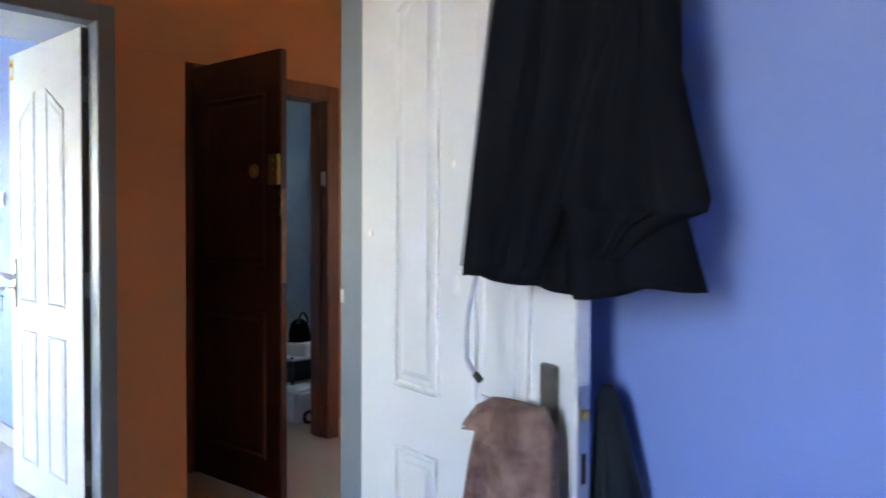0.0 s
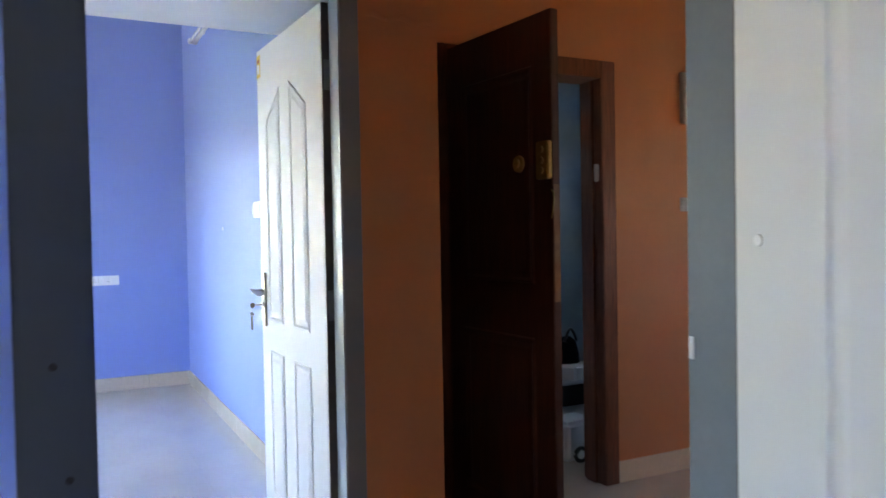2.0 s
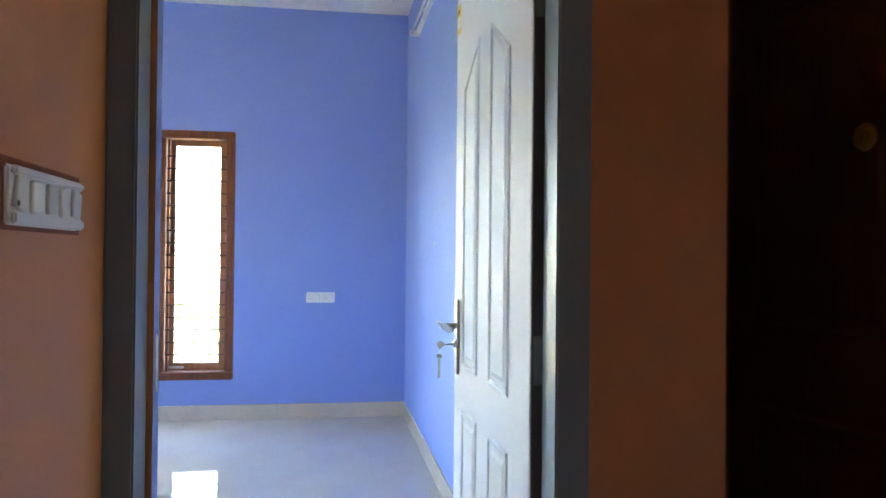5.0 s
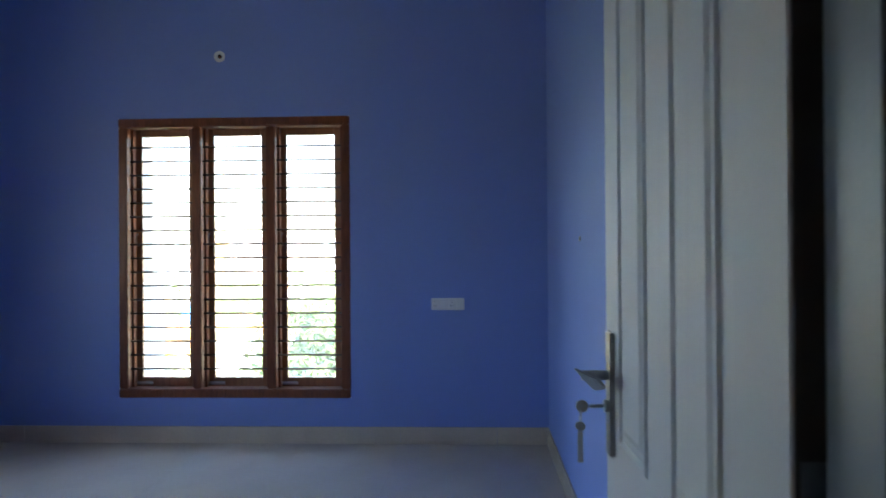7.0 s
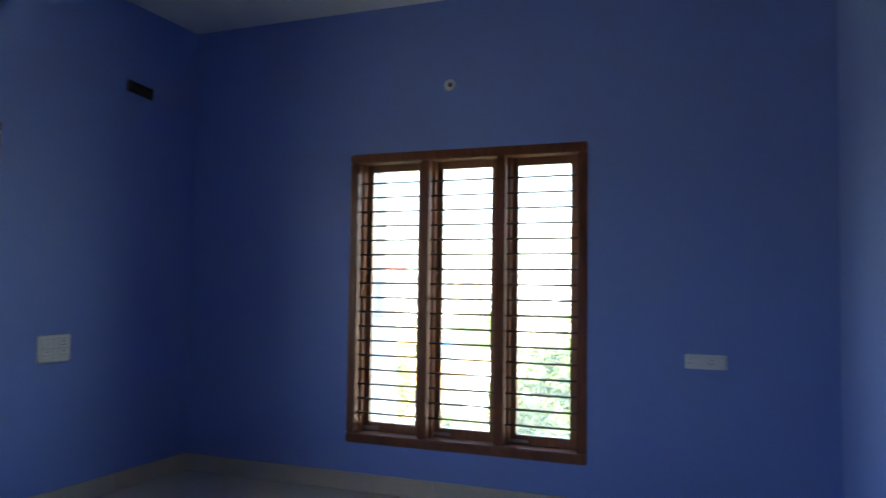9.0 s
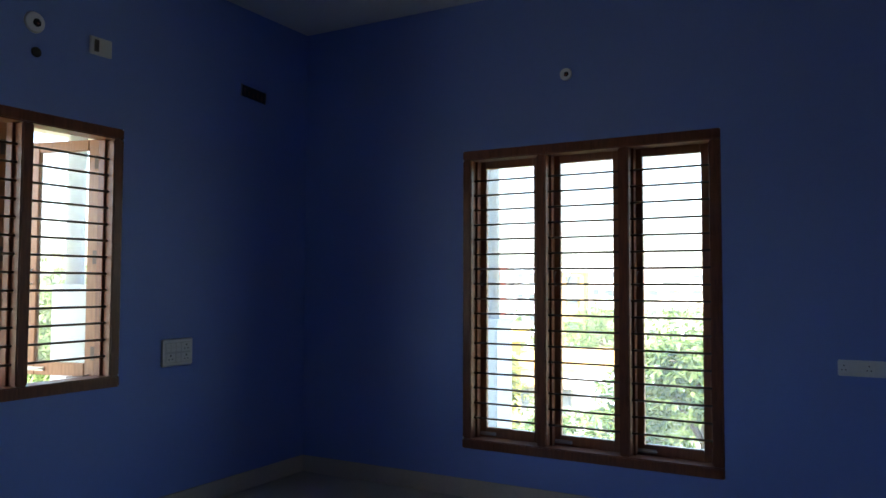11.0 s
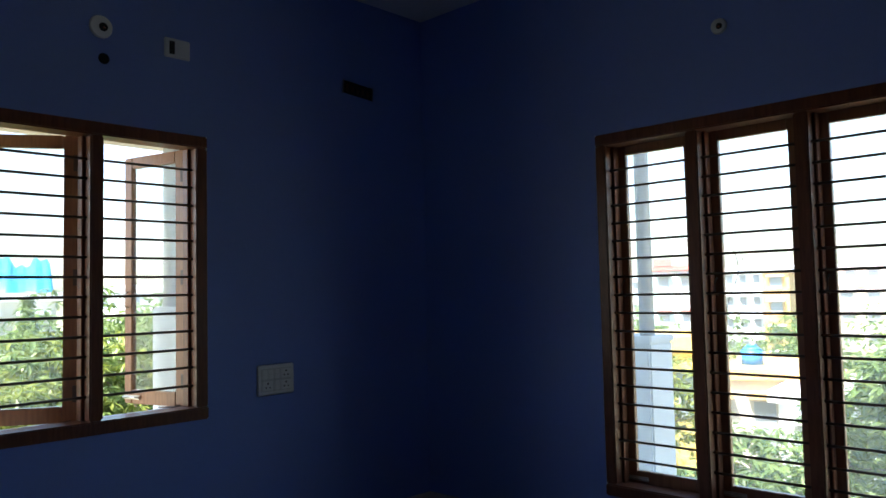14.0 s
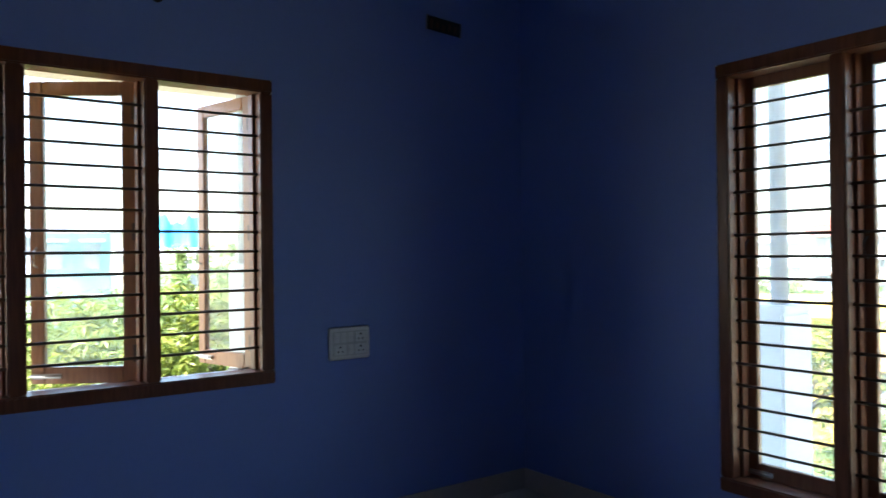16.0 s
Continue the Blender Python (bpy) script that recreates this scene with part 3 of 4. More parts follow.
# ---- windows ----
def barred_window(name, m, width, sill, head, bars, low, high, bay, angles, label):
    """A three-bay window: u along the wall from its middle, v outwards from the wall's inner face."""
    root = empty(name, m, label, "window", kind="structure")
    deep, edge, mull = 0.105, 0.056, 0.056
    half = width / 2
    starts = [-half + edge + i * (bay + mull) for i in range(3)]
    members = [("frame_head", (-half, half, -0.006, deep, head - edge, head)), ("frame_sill", (-half, half, -0.010, deep, sill, sill + edge)),
               ("frame_stile", (-half, -half + edge, -0.004, deep, sill + edge + 0.0005, head - edge - 0.0005)), ("frame_stile", (half - edge, half, -0.004, deep, sill + edge + 0.0005, head - edge - 0.0005))]
    for i in (1, 2):
        members.append(("mullion", (starts[i] - mull, starts[i], -0.003, deep, sill + edge + 0.0005, head - edge - 0.0005)))
    for nm, b in members:
        bm = bmesh.new()
        box(bm, *b)
        soften(bm, 0.006, 2)
        part(nm, bm, M_WOOD, root)
    # rebate beads a little way in
    for u0 in starts:
        for b in ((u0 + 0.0005, u0 + 0.014, 0.055, deep - 0.001, sill + edge, head - edge), (u0 + bay - 0.014, u0 + bay - 0.0005, 0.055, deep - 0.001, sill + edge, head - edge)):
            bm = bmesh.new()
            box(bm, *b)
            soften(bm, 0.003, 1)
            part("rebate_bead", bm, M_WOOD, root)
    bm = bmesh.new()
    rod(bm, (0, 0, 0), (bay + 0.02, 0, 0), 0.0060, 8)
    bar_ob = part("grille_bar", bm, M_BAR, root)
    zs = [low + (high - low) * i / (bars - 1) for i in range(bars)]
    first = True
    for u0 in starts:
        for z in zs:
            b = bar_ob if first else new("grille_bar", bar_ob.data)
            first = False
            b.parent = root
            b.location = (u0 - 0.01, 0.040, z)
    # sashes, hinged on the far side of each bay
    lo, hi = sill + edge - 0.012, head - edge + 0.012
    for u0, angle in zip(starts, angles):
        hinge = u0 + bay + 0.008
        w = bay + 0.016
        sash = None
        st = 0.056
        sh = 0.070
        gap = 0.003 if angle == 0 else 0.016
        for nm, b in (("sash", (-w, -w + st, 0, 0.030, lo, hi)), ("sash_stile", (-sh, 0, 0, 0.030, lo, hi)), ("sash_rail", (-w + st + 0.0004, -sh - 0.0004, 0, 0.030, hi - st, hi)), ("sash_rail", (-w + st + 0.0004, -sh - 0.0004, 0, 0.030, lo, lo + 0.068))):
            bm = bmesh.new()
            box(bm, *b)
            soften(bm, 0.004, 2)
            ob = part(nm, bm, M_SASH, sash or root)
            if sash is None:
                sash = ob
                sash.matrix_basis = pose(hinge, deep + gap, 0, 0, 0, angle)
                sash["label"] = "varnished brown wooden glazed sash"
        bm = bmesh.new()
        box(bm, -w + st - 0.006, -sh + 0.006, 0.013, 0.017, lo + 0.062, hi - st + 0.006)
        pane = part("pane", bm, M_GLASS, sash, "clear window glass")
        pane.visible_shadow = False
        bm = bmesh.new()
        box(bm, -w + 0.006, -w + 0.12, -0.006, 0, lo + 0.022, lo + 0.042)
        rod(bm, (-w + 0.002, -0.010, lo + 0.032), (-w + 0.125, -0.010, lo + 0.032), 0.005, 8)
        part("tower_bolt", bm, M_STEEL, sash, "steel tower bolt")
        bm = bmesh.new()
        tube(bm, [(-w + 0.028, 0.0, 1.30), (-w + 0.028, -0.024, 1.31), (-w + 0.028, -0.026, 1.36), (-w + 0.028, 0.0, 1.38)], 0.004, 6)
        part("sash_handle", bm, M_STEEL, sash, "small steel pull handle")
        bm = bmesh.new()
        tube(bm, [(-0.035, -0.004, lo + 0.010), (-0.060, -0.016, lo + 0.004), (-0.15, -0.03, lo - 0.002)], 0.004, 6)
        part("stay_hook", bm, M_BAR, sash, "dark metal hook and eye stay")
        for z in (lo + 0.12, (lo + hi) / 2, hi - 0.12):
            bm = bmesh.new()
            rod(bm, (0.004, -0.003, z - 0.035), (0.004, -0.003, z + 0.035), 0.006, 8)
            box(bm, -0.03, 0.003, -0.003, 0, z - 0.035, z + 0.035)
            box(bm, 0.001, 0.016, -gap, -0.001, z - 0.032, z + 0.032)
            part("hinge", bm, M_BAR, sash, "dark metal hinge")
    return root


w1 = barred_window("window_1", pose(BW, (W1[0] + W1[1]) / 2, 0, 0, 0, 90), W1[1] - W1[0], W1[2], W1[3], 17, 0.516, 1.926, (W1[1] - W1[0] - 4 * 0.056) / 3, (0, 0, 0), "brown wooden window with steel bars and closed glazed sashes")
w2 = barred_window("window_2", pose((W2[0] + W2[1]) / 2, BS, 0, 0, 0, 180), W2[1] - W2[0], W2[2], W2[3], 13, 0.938, 1.941, (W2[1] - W2[0] - 4 * 0.056) / 3, (-38, -33, -76), "brown wooden window with steel bars and sashes swung open")
# sills in the thickness of the outer walls
slab("window_sill_1", BW - 0.26, BW - 0.106, W1[0] + 0.001, W1[1] - 0.001, W1[2], W1[2] + 0.035, M_EXT, "white plastered outer window sill", "window sill")
slab("window_sill_2", W2[0] + 0.001, W2[1] - 0.001, BS - 0.26, BS - 0.106, W2[2], W2[2] + 0.035, M_EXT, "white plastered outer window sill", "window sill")
# thin wire caught on the bars
bm = bmesh.new()
tube(bm, [(BW - 0.033, -0.185 + 0.030 * math.sin(k * 0.35), 1.52 - 0.022 * k) for k in range(14)], 0.0018, 6)
tube(bm, [(BW - 0.031, -0.16 + 0.004 * k, 1.515 - 0.012 * k * k * 0.12) for k in range(8)], 0.0014, 6)
tagged(part("hanging_wire", bm, M_BLACKPL), "thin black wire looped over the window bars", "wire")


# ---- fittings on the walls ----
def plate(name, m, w, h, label, modules=0, material=None, sockets=False):
    """A switch or socket plate; x across, z up, -y out of the wall."""
    root = empty(name, m, label, "switch plate")
    bm = bmesh.new()
    box(bm, -w / 2, w / 2, -0.010, -0.0003, -h / 2, h / 2)
    soften(bm, 0.004)
    part("cover", bm, material or M_PLASTIC, root)
    for i in range(modules):
        u = -w / 2 + w * (i + 0.5) / modules
        bm = bmesh.new()
        box(bm, u - w / modules * 0.40, u + w / modules * 0.40, -0.0145, -0.0103, -h * 0.30, h * 0.30)
        soften(bm, 0.002, 1)
        rk = part("rocker", bm, material or M_PLASTIC, root)
        if sockets and i % 2 == 0:
            for du, dz in ((0, 0.012), (-0.008, -0.008), (0.008, -0.008)):
                bm = bmesh.new()
                rod(bm, (u + du, -0.0145, dz), (u + du, -0.0149, dz), 0.003, 8)
                part("socket_hole", bm, M_BLACKPL, rk)
    return root


FACE_E, FACE_N, FACE_S = 90, 180, 0     # the way a fitting's front turns: +x, +y, -y
plate("socket_plate", pose(BW, 1.251, 0.925, 0, 0, FACE_E), 0.205, 0.075, "white twin socket plate low on the blue wall", 4, sockets=True)
board = empty("switch_board", pose(-7.590, BS, 0.928, 0, 0, FACE_N), "white switch board with sockets on the blue wall", "switch board")
bm = bmesh.new()
box(bm, -0.1075, 0.1075, -0.012, -0.0003, -0.075, 0.075)
soften(bm, 0.008, 3)
part("cover", bm, M_PLASTIC, board)
bm = bmesh.new()
box(bm, -0.088, 0.088, -0.0135, -0.0123, -0.056, 0.056)
part("module_frame", bm, M_PALEPL, board)
for u, z, wide in ((-0.068, 0.028, 0.030), (-0.033, 0.028, 0.030), (0.002, 0.028, 0.030), (0.054, 0.028, 0.062), (-0.052, -0.028, 0.062), (0.002, -0.028, 0.030), (0.054, -0.028, 0.062)):
    bm = bmesh.new()
    box(bm, u - wide / 2, u + wide / 2, -0.0185, -0.0137, z - 0.023, z + 0.023)
    soften(bm, 0.003, 2)
    module = part("rocker" if wide < 0.05 else "socket", bm, M_PLASTIC, board)
    if wide < 0.05:
        bm = bmesh.new()
        box(bm, u - 0.012, u + 0.012, -0.0192, -0.0187, z - 0.001, z + 0.001)
        part("rocker_line", bm, M_PALEPL, module)
    else:
        for du, dz, rr in ((0, 0.012, 0.005), (-0.011, -0.008, 0.0038), (0.011, -0.008, 0.0038)):
            bm = bmesh.new()
            rod(bm, (u + du, -0.0185, z + dz), (u + du, -0.0190, z + dz), rr, 10)
            part("socket_hole", bm, M_BLACKPL, module)
plate("switch_plate", pose(-6.225, BN, 1.392, 0, 0, FACE_S), 0.16, 0.085, "white switch plate beside the white door", 3)
hall_switch = empty("hall_switch_plate", pose(-4.238, HS, 1.303, 0, 0, FACE_N), "white switch plate, half fixed, with its blanks set askew", "switch plate")
bm = bmesh.new()
box(bm, -0.135, 0.135, -0.007, -0.0003, -0.037, 0.037)
soften(bm, 0.003)
part("cover", bm, M_PLASTIC, hall_switch)
for z0, z1 in ((0.024, 0.036), (-0.036, -0.020)):
    bm = bmesh.new()
    box(bm, -0.130, 0.130, -0.015, -0.0072, z0, z1)
    soften(bm, 0.003)
    part("frame_rail", bm, M_PLASTIC, hall_switch)
for u, lean in ((-0.105, 14), (-0.050, -3), (0.005, 0), (0.055, -12), (0.105, 10)):
    bm = bmesh.new()
    box(bm, -0.017, 0.017, -0.013, -0.0072, -0.019, 0.023)
    soften(bm, 0.0015, 1)
    part("rocker", bm, M_PLASTIC, hall_switch, m=pose(u, 0, 0, 0, lean, 0))
bm = bmesh.new()
rod(bm, (-0.124, -0.0152, -0.010), (-0.124, -0.0158, -0.010), 0.004, 8)
part("screw_hole", bm, M_BLACKPL, hall_switch)
bm = bmesh.new()
box(bm, -4.238 - 0.148, -4.238 + 0.148, HS + 0.0002, HS + 0.0012, 1.303 - 0.043, 1.303 + 0.047)
tagged(part("plaster_patch", bm, mat("bare_red_plaster", (0.26, 0.085, 0.045), 0.9, mottled=0.5, mscale=30, bump=0.3)), "unpainted plaster edge round the switch plate", "plaster patch")
plate("bell_plate", pose(HW2, 3.915, 1.378, 0, 0, FACE_E), 0.25, 0.070, "white switch plate in clear wrapping on the orange wall", 5)
db = empty("distribution_box", pose(HW2, 3.948, 1.926, 0, 0, FACE_E), "white electrical distribution box on the orange wall", "fuse box")
bm = bmesh.new()
box(bm, -0.155, 0.155, -0.022, -0.0003, -0.131, 0.131)
soften(bm, 0.005)
part("box_body", bm, M_PLASTIC, db)
bm = bmesh.new()
box(bm, -0.147, 0.147, -0.027, -0.0223, -0.123, 0.103)
soften(bm, 0.003)
part("lid", bm, M_PLASTIC, db)
bm = bmesh.new()
box(bm, -0.035, 0.035, -0.0282, -0.0272, 0.055, 0.064)
part("name_strip", bm, M_GREYPL, db)


def fan_rose(m, r, label):
    """A round white cover with an open cable hole in it."""
    root = empty("ceiling_rose", m, label, "cable cover")
    bm = bmesh.new()
    rod(bm, (0, -0.0003, 0), (0, -0.012, 0), r, 28, r * 0.9)
    part("cover", bm, M_PLASTIC, root)
    bm = bmesh.new()
    rod(bm, (0.006, -0.0122, -0.002), (0.006, -0.0145, -0.002), r * 0.38, 18)
    part("cable_hole", bm, M_HOLE, root)
    bm = bmesh.new()
    tube(bm, [(0.006, -0.0146, -0.002), (0.010, -0.020, -0.006), (0.004, -0.024, -0.010)], 0.003, 6)
    part("wire_end", bm, mat("red_wire", (0.35, 0.08, 0.04), 0.5), root)
    return root


fan_rose(pose(BW, -0.180, 2.490, 0, 0, FACE_E), 0.036, "round white cable cover with an open hole")
fan_rose(pose(-6.732, BS, 2.511, 0, 0, FACE_N), 0.050, "round white cable cover with a bare wire end")
bm = bmesh.new()
rod(bm, (-6.745, BS + 0.0003, 2.375), (-6.745, BS + 0.003, 2.375), 0.024, 18)
tagged(part("drilled_hole", bm, M_HOLE), "dark drilled hole in the blue wall", "wall hole")
ac_box = empty("socket_box", pose(-7.075, BS, 2.488, 0, 0, FACE_N), "white socket plate with one open module", "socket plate")
bm = bmesh.new()
box(bm, -0.062, 0.062, -0.012, -0.0003, -0.045, 0.045)
soften(bm, 0.004)
part("cover", bm, M_PLASTIC, ac_box)
bm = bmesh.new()
box(bm, -0.040, -0.015, -0.0145, -0.0123, -0.030, 0.030)
part("open_module", bm, M_HOLE, ac_box)
bm = bmesh.new()
box(bm, 0.0, 0.042, -0.0150, -0.0123, -0.028, 0.028)
soften(bm, 0.002, 1)
part("rocker", bm, M_PLASTIC, ac_box)
recess = empty("open_conduit_box", pose(-8.156, BS, 2.490, 0, 4, FACE_N), "dark open conduit box let into the blue wall", "conduit box")
bm = bmesh.new()
box(bm, -0.105, 0.105, -0.002, -0.0003, -0.036, 0.036)
part("recess", bm, M_HOLE, recess)
bm = bmesh.new()
for k in range(5):
    box(bm, -0.085 + 0.037 * k, -0.068 + 0.037 * k, -0.0045, -0.0021, -0.026 + 0.006 * (k % 2), 0.018 - 0.007 * (k % 3))
soften(bm, 0.001, 1)
part("broken_brick", bm, mat("broken_brick", (0.11, 0.045, 0.03), 0.95, mottled=0.7, mscale=60, bump=0.4), recess, "broken brick showing in the open box")
for b in ((-0.108, -0.103, -0.006, -0.0003, -0.038, 0.038), (0.103, 0.108, -0.006, -0.0003, -0.038, 0.038)):
    bm = bmesh.new()
    box(bm, *b)
    part("box_lip", bm, M_ANTIQUE, recess)
# tube light on the north wall
tl = empty("tube_light", pose(-7.36, BN, 2.67, 0, 0, FACE_S), "white tube light batten, unlit, on the blue wall", "tube light")
bm = bmesh.new()
box(bm, -0.61, 0.61, -0.028, -0.0003, -0.011, 0.011)
soften(bm, 0.004)
part("batten", bm, M_PLASTIC, tl)
bm = bmesh.new()
rod(bm, (-0.585, -0.052, -0.006), (0.585, -0.052, -0.006), 0.0085, 14)
part("tube", bm, mat("unlit_white_tube", (0.82, 0.84, 0.86), 0.25), tl)
for u in (-0.595, 0.595):
    bm = bmesh.new()
    box(bm, u - 0.012, u + 0.012, -0.064, -0.0003, -0.020, 0.018)
    soften(bm, 0.004)
    part("lamp_holder", bm, M_PLASTIC, tl)
bm = bmesh.new()
box(bm, -0.16, -0.12, -0.034, -0.0283, -0.060, 0.010)
soften(bm, 0.003, 1)
part("starter", bm, M_PLASTIC, tl)
# small nail mark on the north wall
bm = bmesh.new()
rod(bm, (-7.18, BN - 0.0003, 1.30), (-7.18, BN - 0.004, 1.30), 0.012, 10)
tagged(part("wall_plug", bm, M_GREYPL), "small grey wall plug in the blue wall", "wall plug")


# ---- clothes on the first room's door ----
def draped(name, rings, folds, material, parent=None, label="", seed=1, around=72, hem=0.0):
    """A closed hanging cloth: rings of (z, x, y, half width, half depth, turn), folded into pleats that deepen towards the hem."""
    rng = random.Random(seed)
    waves = [(rng.randint(3, 11), rng.uniform(0, 6.28), rng.uniform(0.4, 1.0)) for _ in range(6)]
    bm = bmesh.new()
    fine = []
    for (a, b) in zip(rings, rings[1:]):
        for k in range(6):
            f = k / 6
            fine.append([p + (q - p) * f for p, q in zip(a, b)])
    fine.append(list(rings[-1]))
    loops = []
    for i, (z, x, y, w, d, turn) in enumerate(fine):
        amount = folds * (i / (len(fine) - 1)) ** 0.7
        loop = []
        for k in range(around):
            t = 2 * math.pi * k / around
            r = 1 + amount * sum(s * math.sin(n * t + p + 0.12 * i * math.sin(n)) for n, p, s in waves) / 3
            px, py = w * r * math.cos(t), d * (1 + 2.2 * (r - 1)) * math.sin(t)
            c, s2 = math.cos(radians(turn)), math.sin(radians(turn))
            dz = hem * math.sin(3 * t + seed) * (1 if i == len(fine) - 1 else 0.5 if i == len(fine) - 2 else 0)
            loop.append(bm.verts.new((x + c * px - s2 * py, y + s2 * px + c * py, z + dz)))
        loops.append(loop)
    for a, b in zip(loops, loops[1:]):
        for k in range(around):
            f = bm.faces.new((a[k], a[(k + 1) % around], b[(k + 1) % around], b[k]))
            f.smooth = True
    bm.faces.new(loops[0])
    # the hem turns in instead of ending in a flat lid
    inner = [bm.verts.new(v.co * 0.82 + Vector((fine[-1][1], fine[-1][2], fine[-1][0] + 0.05)) * 0.18) for v in loops[-1]]
    for k in range(around):
        bm.faces.new((loops[-1][k], loops[-1][(k + 1) % around], inner[(k + 1) % around], inner[k]))
    bm.faces.new(inner[::-1])
    return part(name, bm, material, parent, label)


def cloth_sheet(name, rows, deep, creases, material, parent, label="", seed=1, hem=0.006, cols=64):
    """A hanging piece of cloth with two faces: rows of (z, left x, right x, y), and creases (u at top, u at foot, width, depth) that run slantwise."""
    bm = bmesh.new()
    rng = random.Random(seed)
    ph = [rng.uniform(0, 6.28) for _ in range(4)]
    fine = []
    for a, b in zip(rows, rows[1:]):
        fine += [[p + (q - p) * k / 8 for p, q in zip(a, b)] for k in range(8)]
    fine.append(list(rows[-1]))
    front, back = [], []
    for i, (z, xl, xr, y) in enumerate(fine):
        f = i / (len(fine) - 1)
        fr, bk = [], []
        for c in range(cols + 1):
            u = c / cols
            shape = math.sqrt(max(0.0, 1 - (2 * u - 1) ** 4))
            dent = sum(d * (0.35 + 0.65 * f) * math.exp(-((u - (u0 + (u1 - u0) * f) - 0.02 * math.sin(5 * f + ph[0])) / w) ** 2) for u0, u1, w, d in creases)
            ripple = 0.0025 * math.sin(9 * u + 4 * f + ph[1]) + 0.0012 * math.sin(23 * u - 13 * f + ph[2])
            dz = f ** 6 * hem * (math.sin(7 * u + ph[3]) + 0.5 * math.sin(16 * u + ph[0]))
            x = xl + (xr - xl) * u
            fr.append(bm.verts.new((x, y - deep * shape + shape * (dent + ripple), z + dz)))
            bk.append(bm.verts.new((x, y + 0.006 + 0.35 * deep * shape, z + dz)))
        front.append(fr)
        back.append(bk)
    n = len(fine)
    for i in range(n - 1):
        for c in range(cols):
            for grid, turn in ((front, 1), (back, -1)):
                q = (grid[i][c], grid[i + 1][c], grid[i + 1][c + 1], grid[i][c + 1])
                bm.faces.new(q[::turn]).smooth = True
        bm.faces.new((front[i][0], back[i][0], back[i + 1][0], front[i + 1][0])).smooth = True
        bm.faces.new((front[i][cols], front[i + 1][cols], back[i + 1][cols], back[i][cols])).smooth = True
    for c in range(cols):
        bm.faces.new((front[0][c], front[0][c + 1], back[0][c + 1], back[0][c]))
        bm.faces.new((front[-1][c], back[-1][c], back[-1][c + 1], front[-1][c + 1]))
    return part(name, bm, material, parent, label)


jacket = empty("jacket", pose(0, 0, 0), "black cloth jacket hung on the open white door", "jacket")
cloth_sheet("jacket_body", [(1.99, -2.27, -2.19, 1.500), (1.90, -2.285, -2.13, 1.490), (1.75, -2.302, -2.085, 1.478), (1.558, -2.328, -2.056, 1.470), (1.40, -2.351, -2.050, 1.466), (1.27, -2.371, -2.042, 1.464), (1.170, -2.386, -2.012, 1.464)], 0.042,
            [(0.60, 0.50, 0.030, 0.022), (0.30, 0.36, 0.040, 0.014), (0.80, 0.70, 0.05, 0.016), (0.15, 0.22, 0.06, 0.008)], M_COAT, jacket, seed=4, hem=0.009)
cloth_sheet("sleeve", [(1.95, -2.19, -2.11, 1.462), (1.75, -2.165, -2.075, 1.446), (1.505, -2.128, -2.049, 1.434), (1.40, -2.175, -2.024, 1.432), (1.288, -2.205, -1.994, 1.430), (1.274, -2.19, -1.998, 1.431), (1.256, -2.175, -2.055, 1.434), (1.215, -2.17, -2.105, 1.438)], 0.024,
            [(0.30, 0.35, 0.09, 0.020), (0.70, 0.62, 0.07, 0.012)], M_COAT, jacket, seed=9, hem=0.003, cols=40)
cloth_sheet("front_flap", [(1.97, -2.268, -2.150, 1.470), (1.75, -2.303, -2.110, 1.438), (1.558, -2.329, -2.118, 1.424), (1.35, -2.3595, -2.170, 1.422), (1.180, -2.3845, -2.235, 1.426)], 0.014,
            [(0.55, 0.50, 0.07, 0.010), (0.90, 0.80, 0.06, 0.026), (0.25, 0.70, 0.05, 0.006)], M_COAT, jacket, seed=14, hem=0.003, cols=40)
bm = bmesh.new()
for i in range(130):
    z = 1.66 - i * 0.0036
    x = -2.315 - 0.0530 * (1.66 - z) / 0.36
    box(bm, x - 0.0034, x + 0.0005, 1.421, 1.425, z, z + 0.0020)
part("zip_teeth", bm, M_BLACKPL, jacket, "black zip teeth along the edge")
bm = bmesh.new()
box(bm, -2.421, -2.409, 1.440, 1.447, 1.146, 1.180)
soften(bm, 0.003, 2)
box(bm, -2.413, -2.396, 1.440, 1.445, 1.176, 1.184)
part("zip_pull", bm, M_PLASTIC, jacket, "white plastic zip pull")
bm = bmesh.new()
tube(bm, [(-2.376 - 0.021 * math.sin(min(1.0, k / 8) * 1.57), 1.450, 1.185 - 0.0125 * k) for k in range(12)] + [(-2.391, 1.450, 1.037), (-2.381, 1.450, 1.026), (-2.374, 1.450, 1.021)], 0.0042, 8)
cord = part("drawcord", bm, M_GREYPL, jacket, "grey drawcord")
bm = bmesh.new()
rod(bm, (-2.379, 1.450, 1.025), (-2.368, 1.450, 1.016), 0.006, 10)
part("cord_stop", bm, M_BLACKPL, cord, "black cord stop")
M_PRINT = mat("brown_printed_cloth", (0.10, 0.045, 0.036), 0.85, mottled=1.0, mscale=26, grain=0.3, scale=110, bump=0.3, bscale=300, second=(0.31, 0.195, 0.155), spec=0.2)
bag = empty("cloth_bag", pose(0.034, 0, -0.030), "brown printed cloth bag hung on the door handle", "bag")
draped("bag_body", [(0.992, -2.380, 1.520, 0.050, 0.030, -8), (0.972, -2.378, 1.512, 0.076, 0.042, -8), (0.90, -2.384, 1.508, 0.084, 0.046, -8), (0.72, -2.392, 1.505, 0.102, 0.050, -8), (0.52, -2.40, 1.505, 0.116, 0.050, -8)], 0.20, M_PRINT, bag, seed=21, hem=0.01)
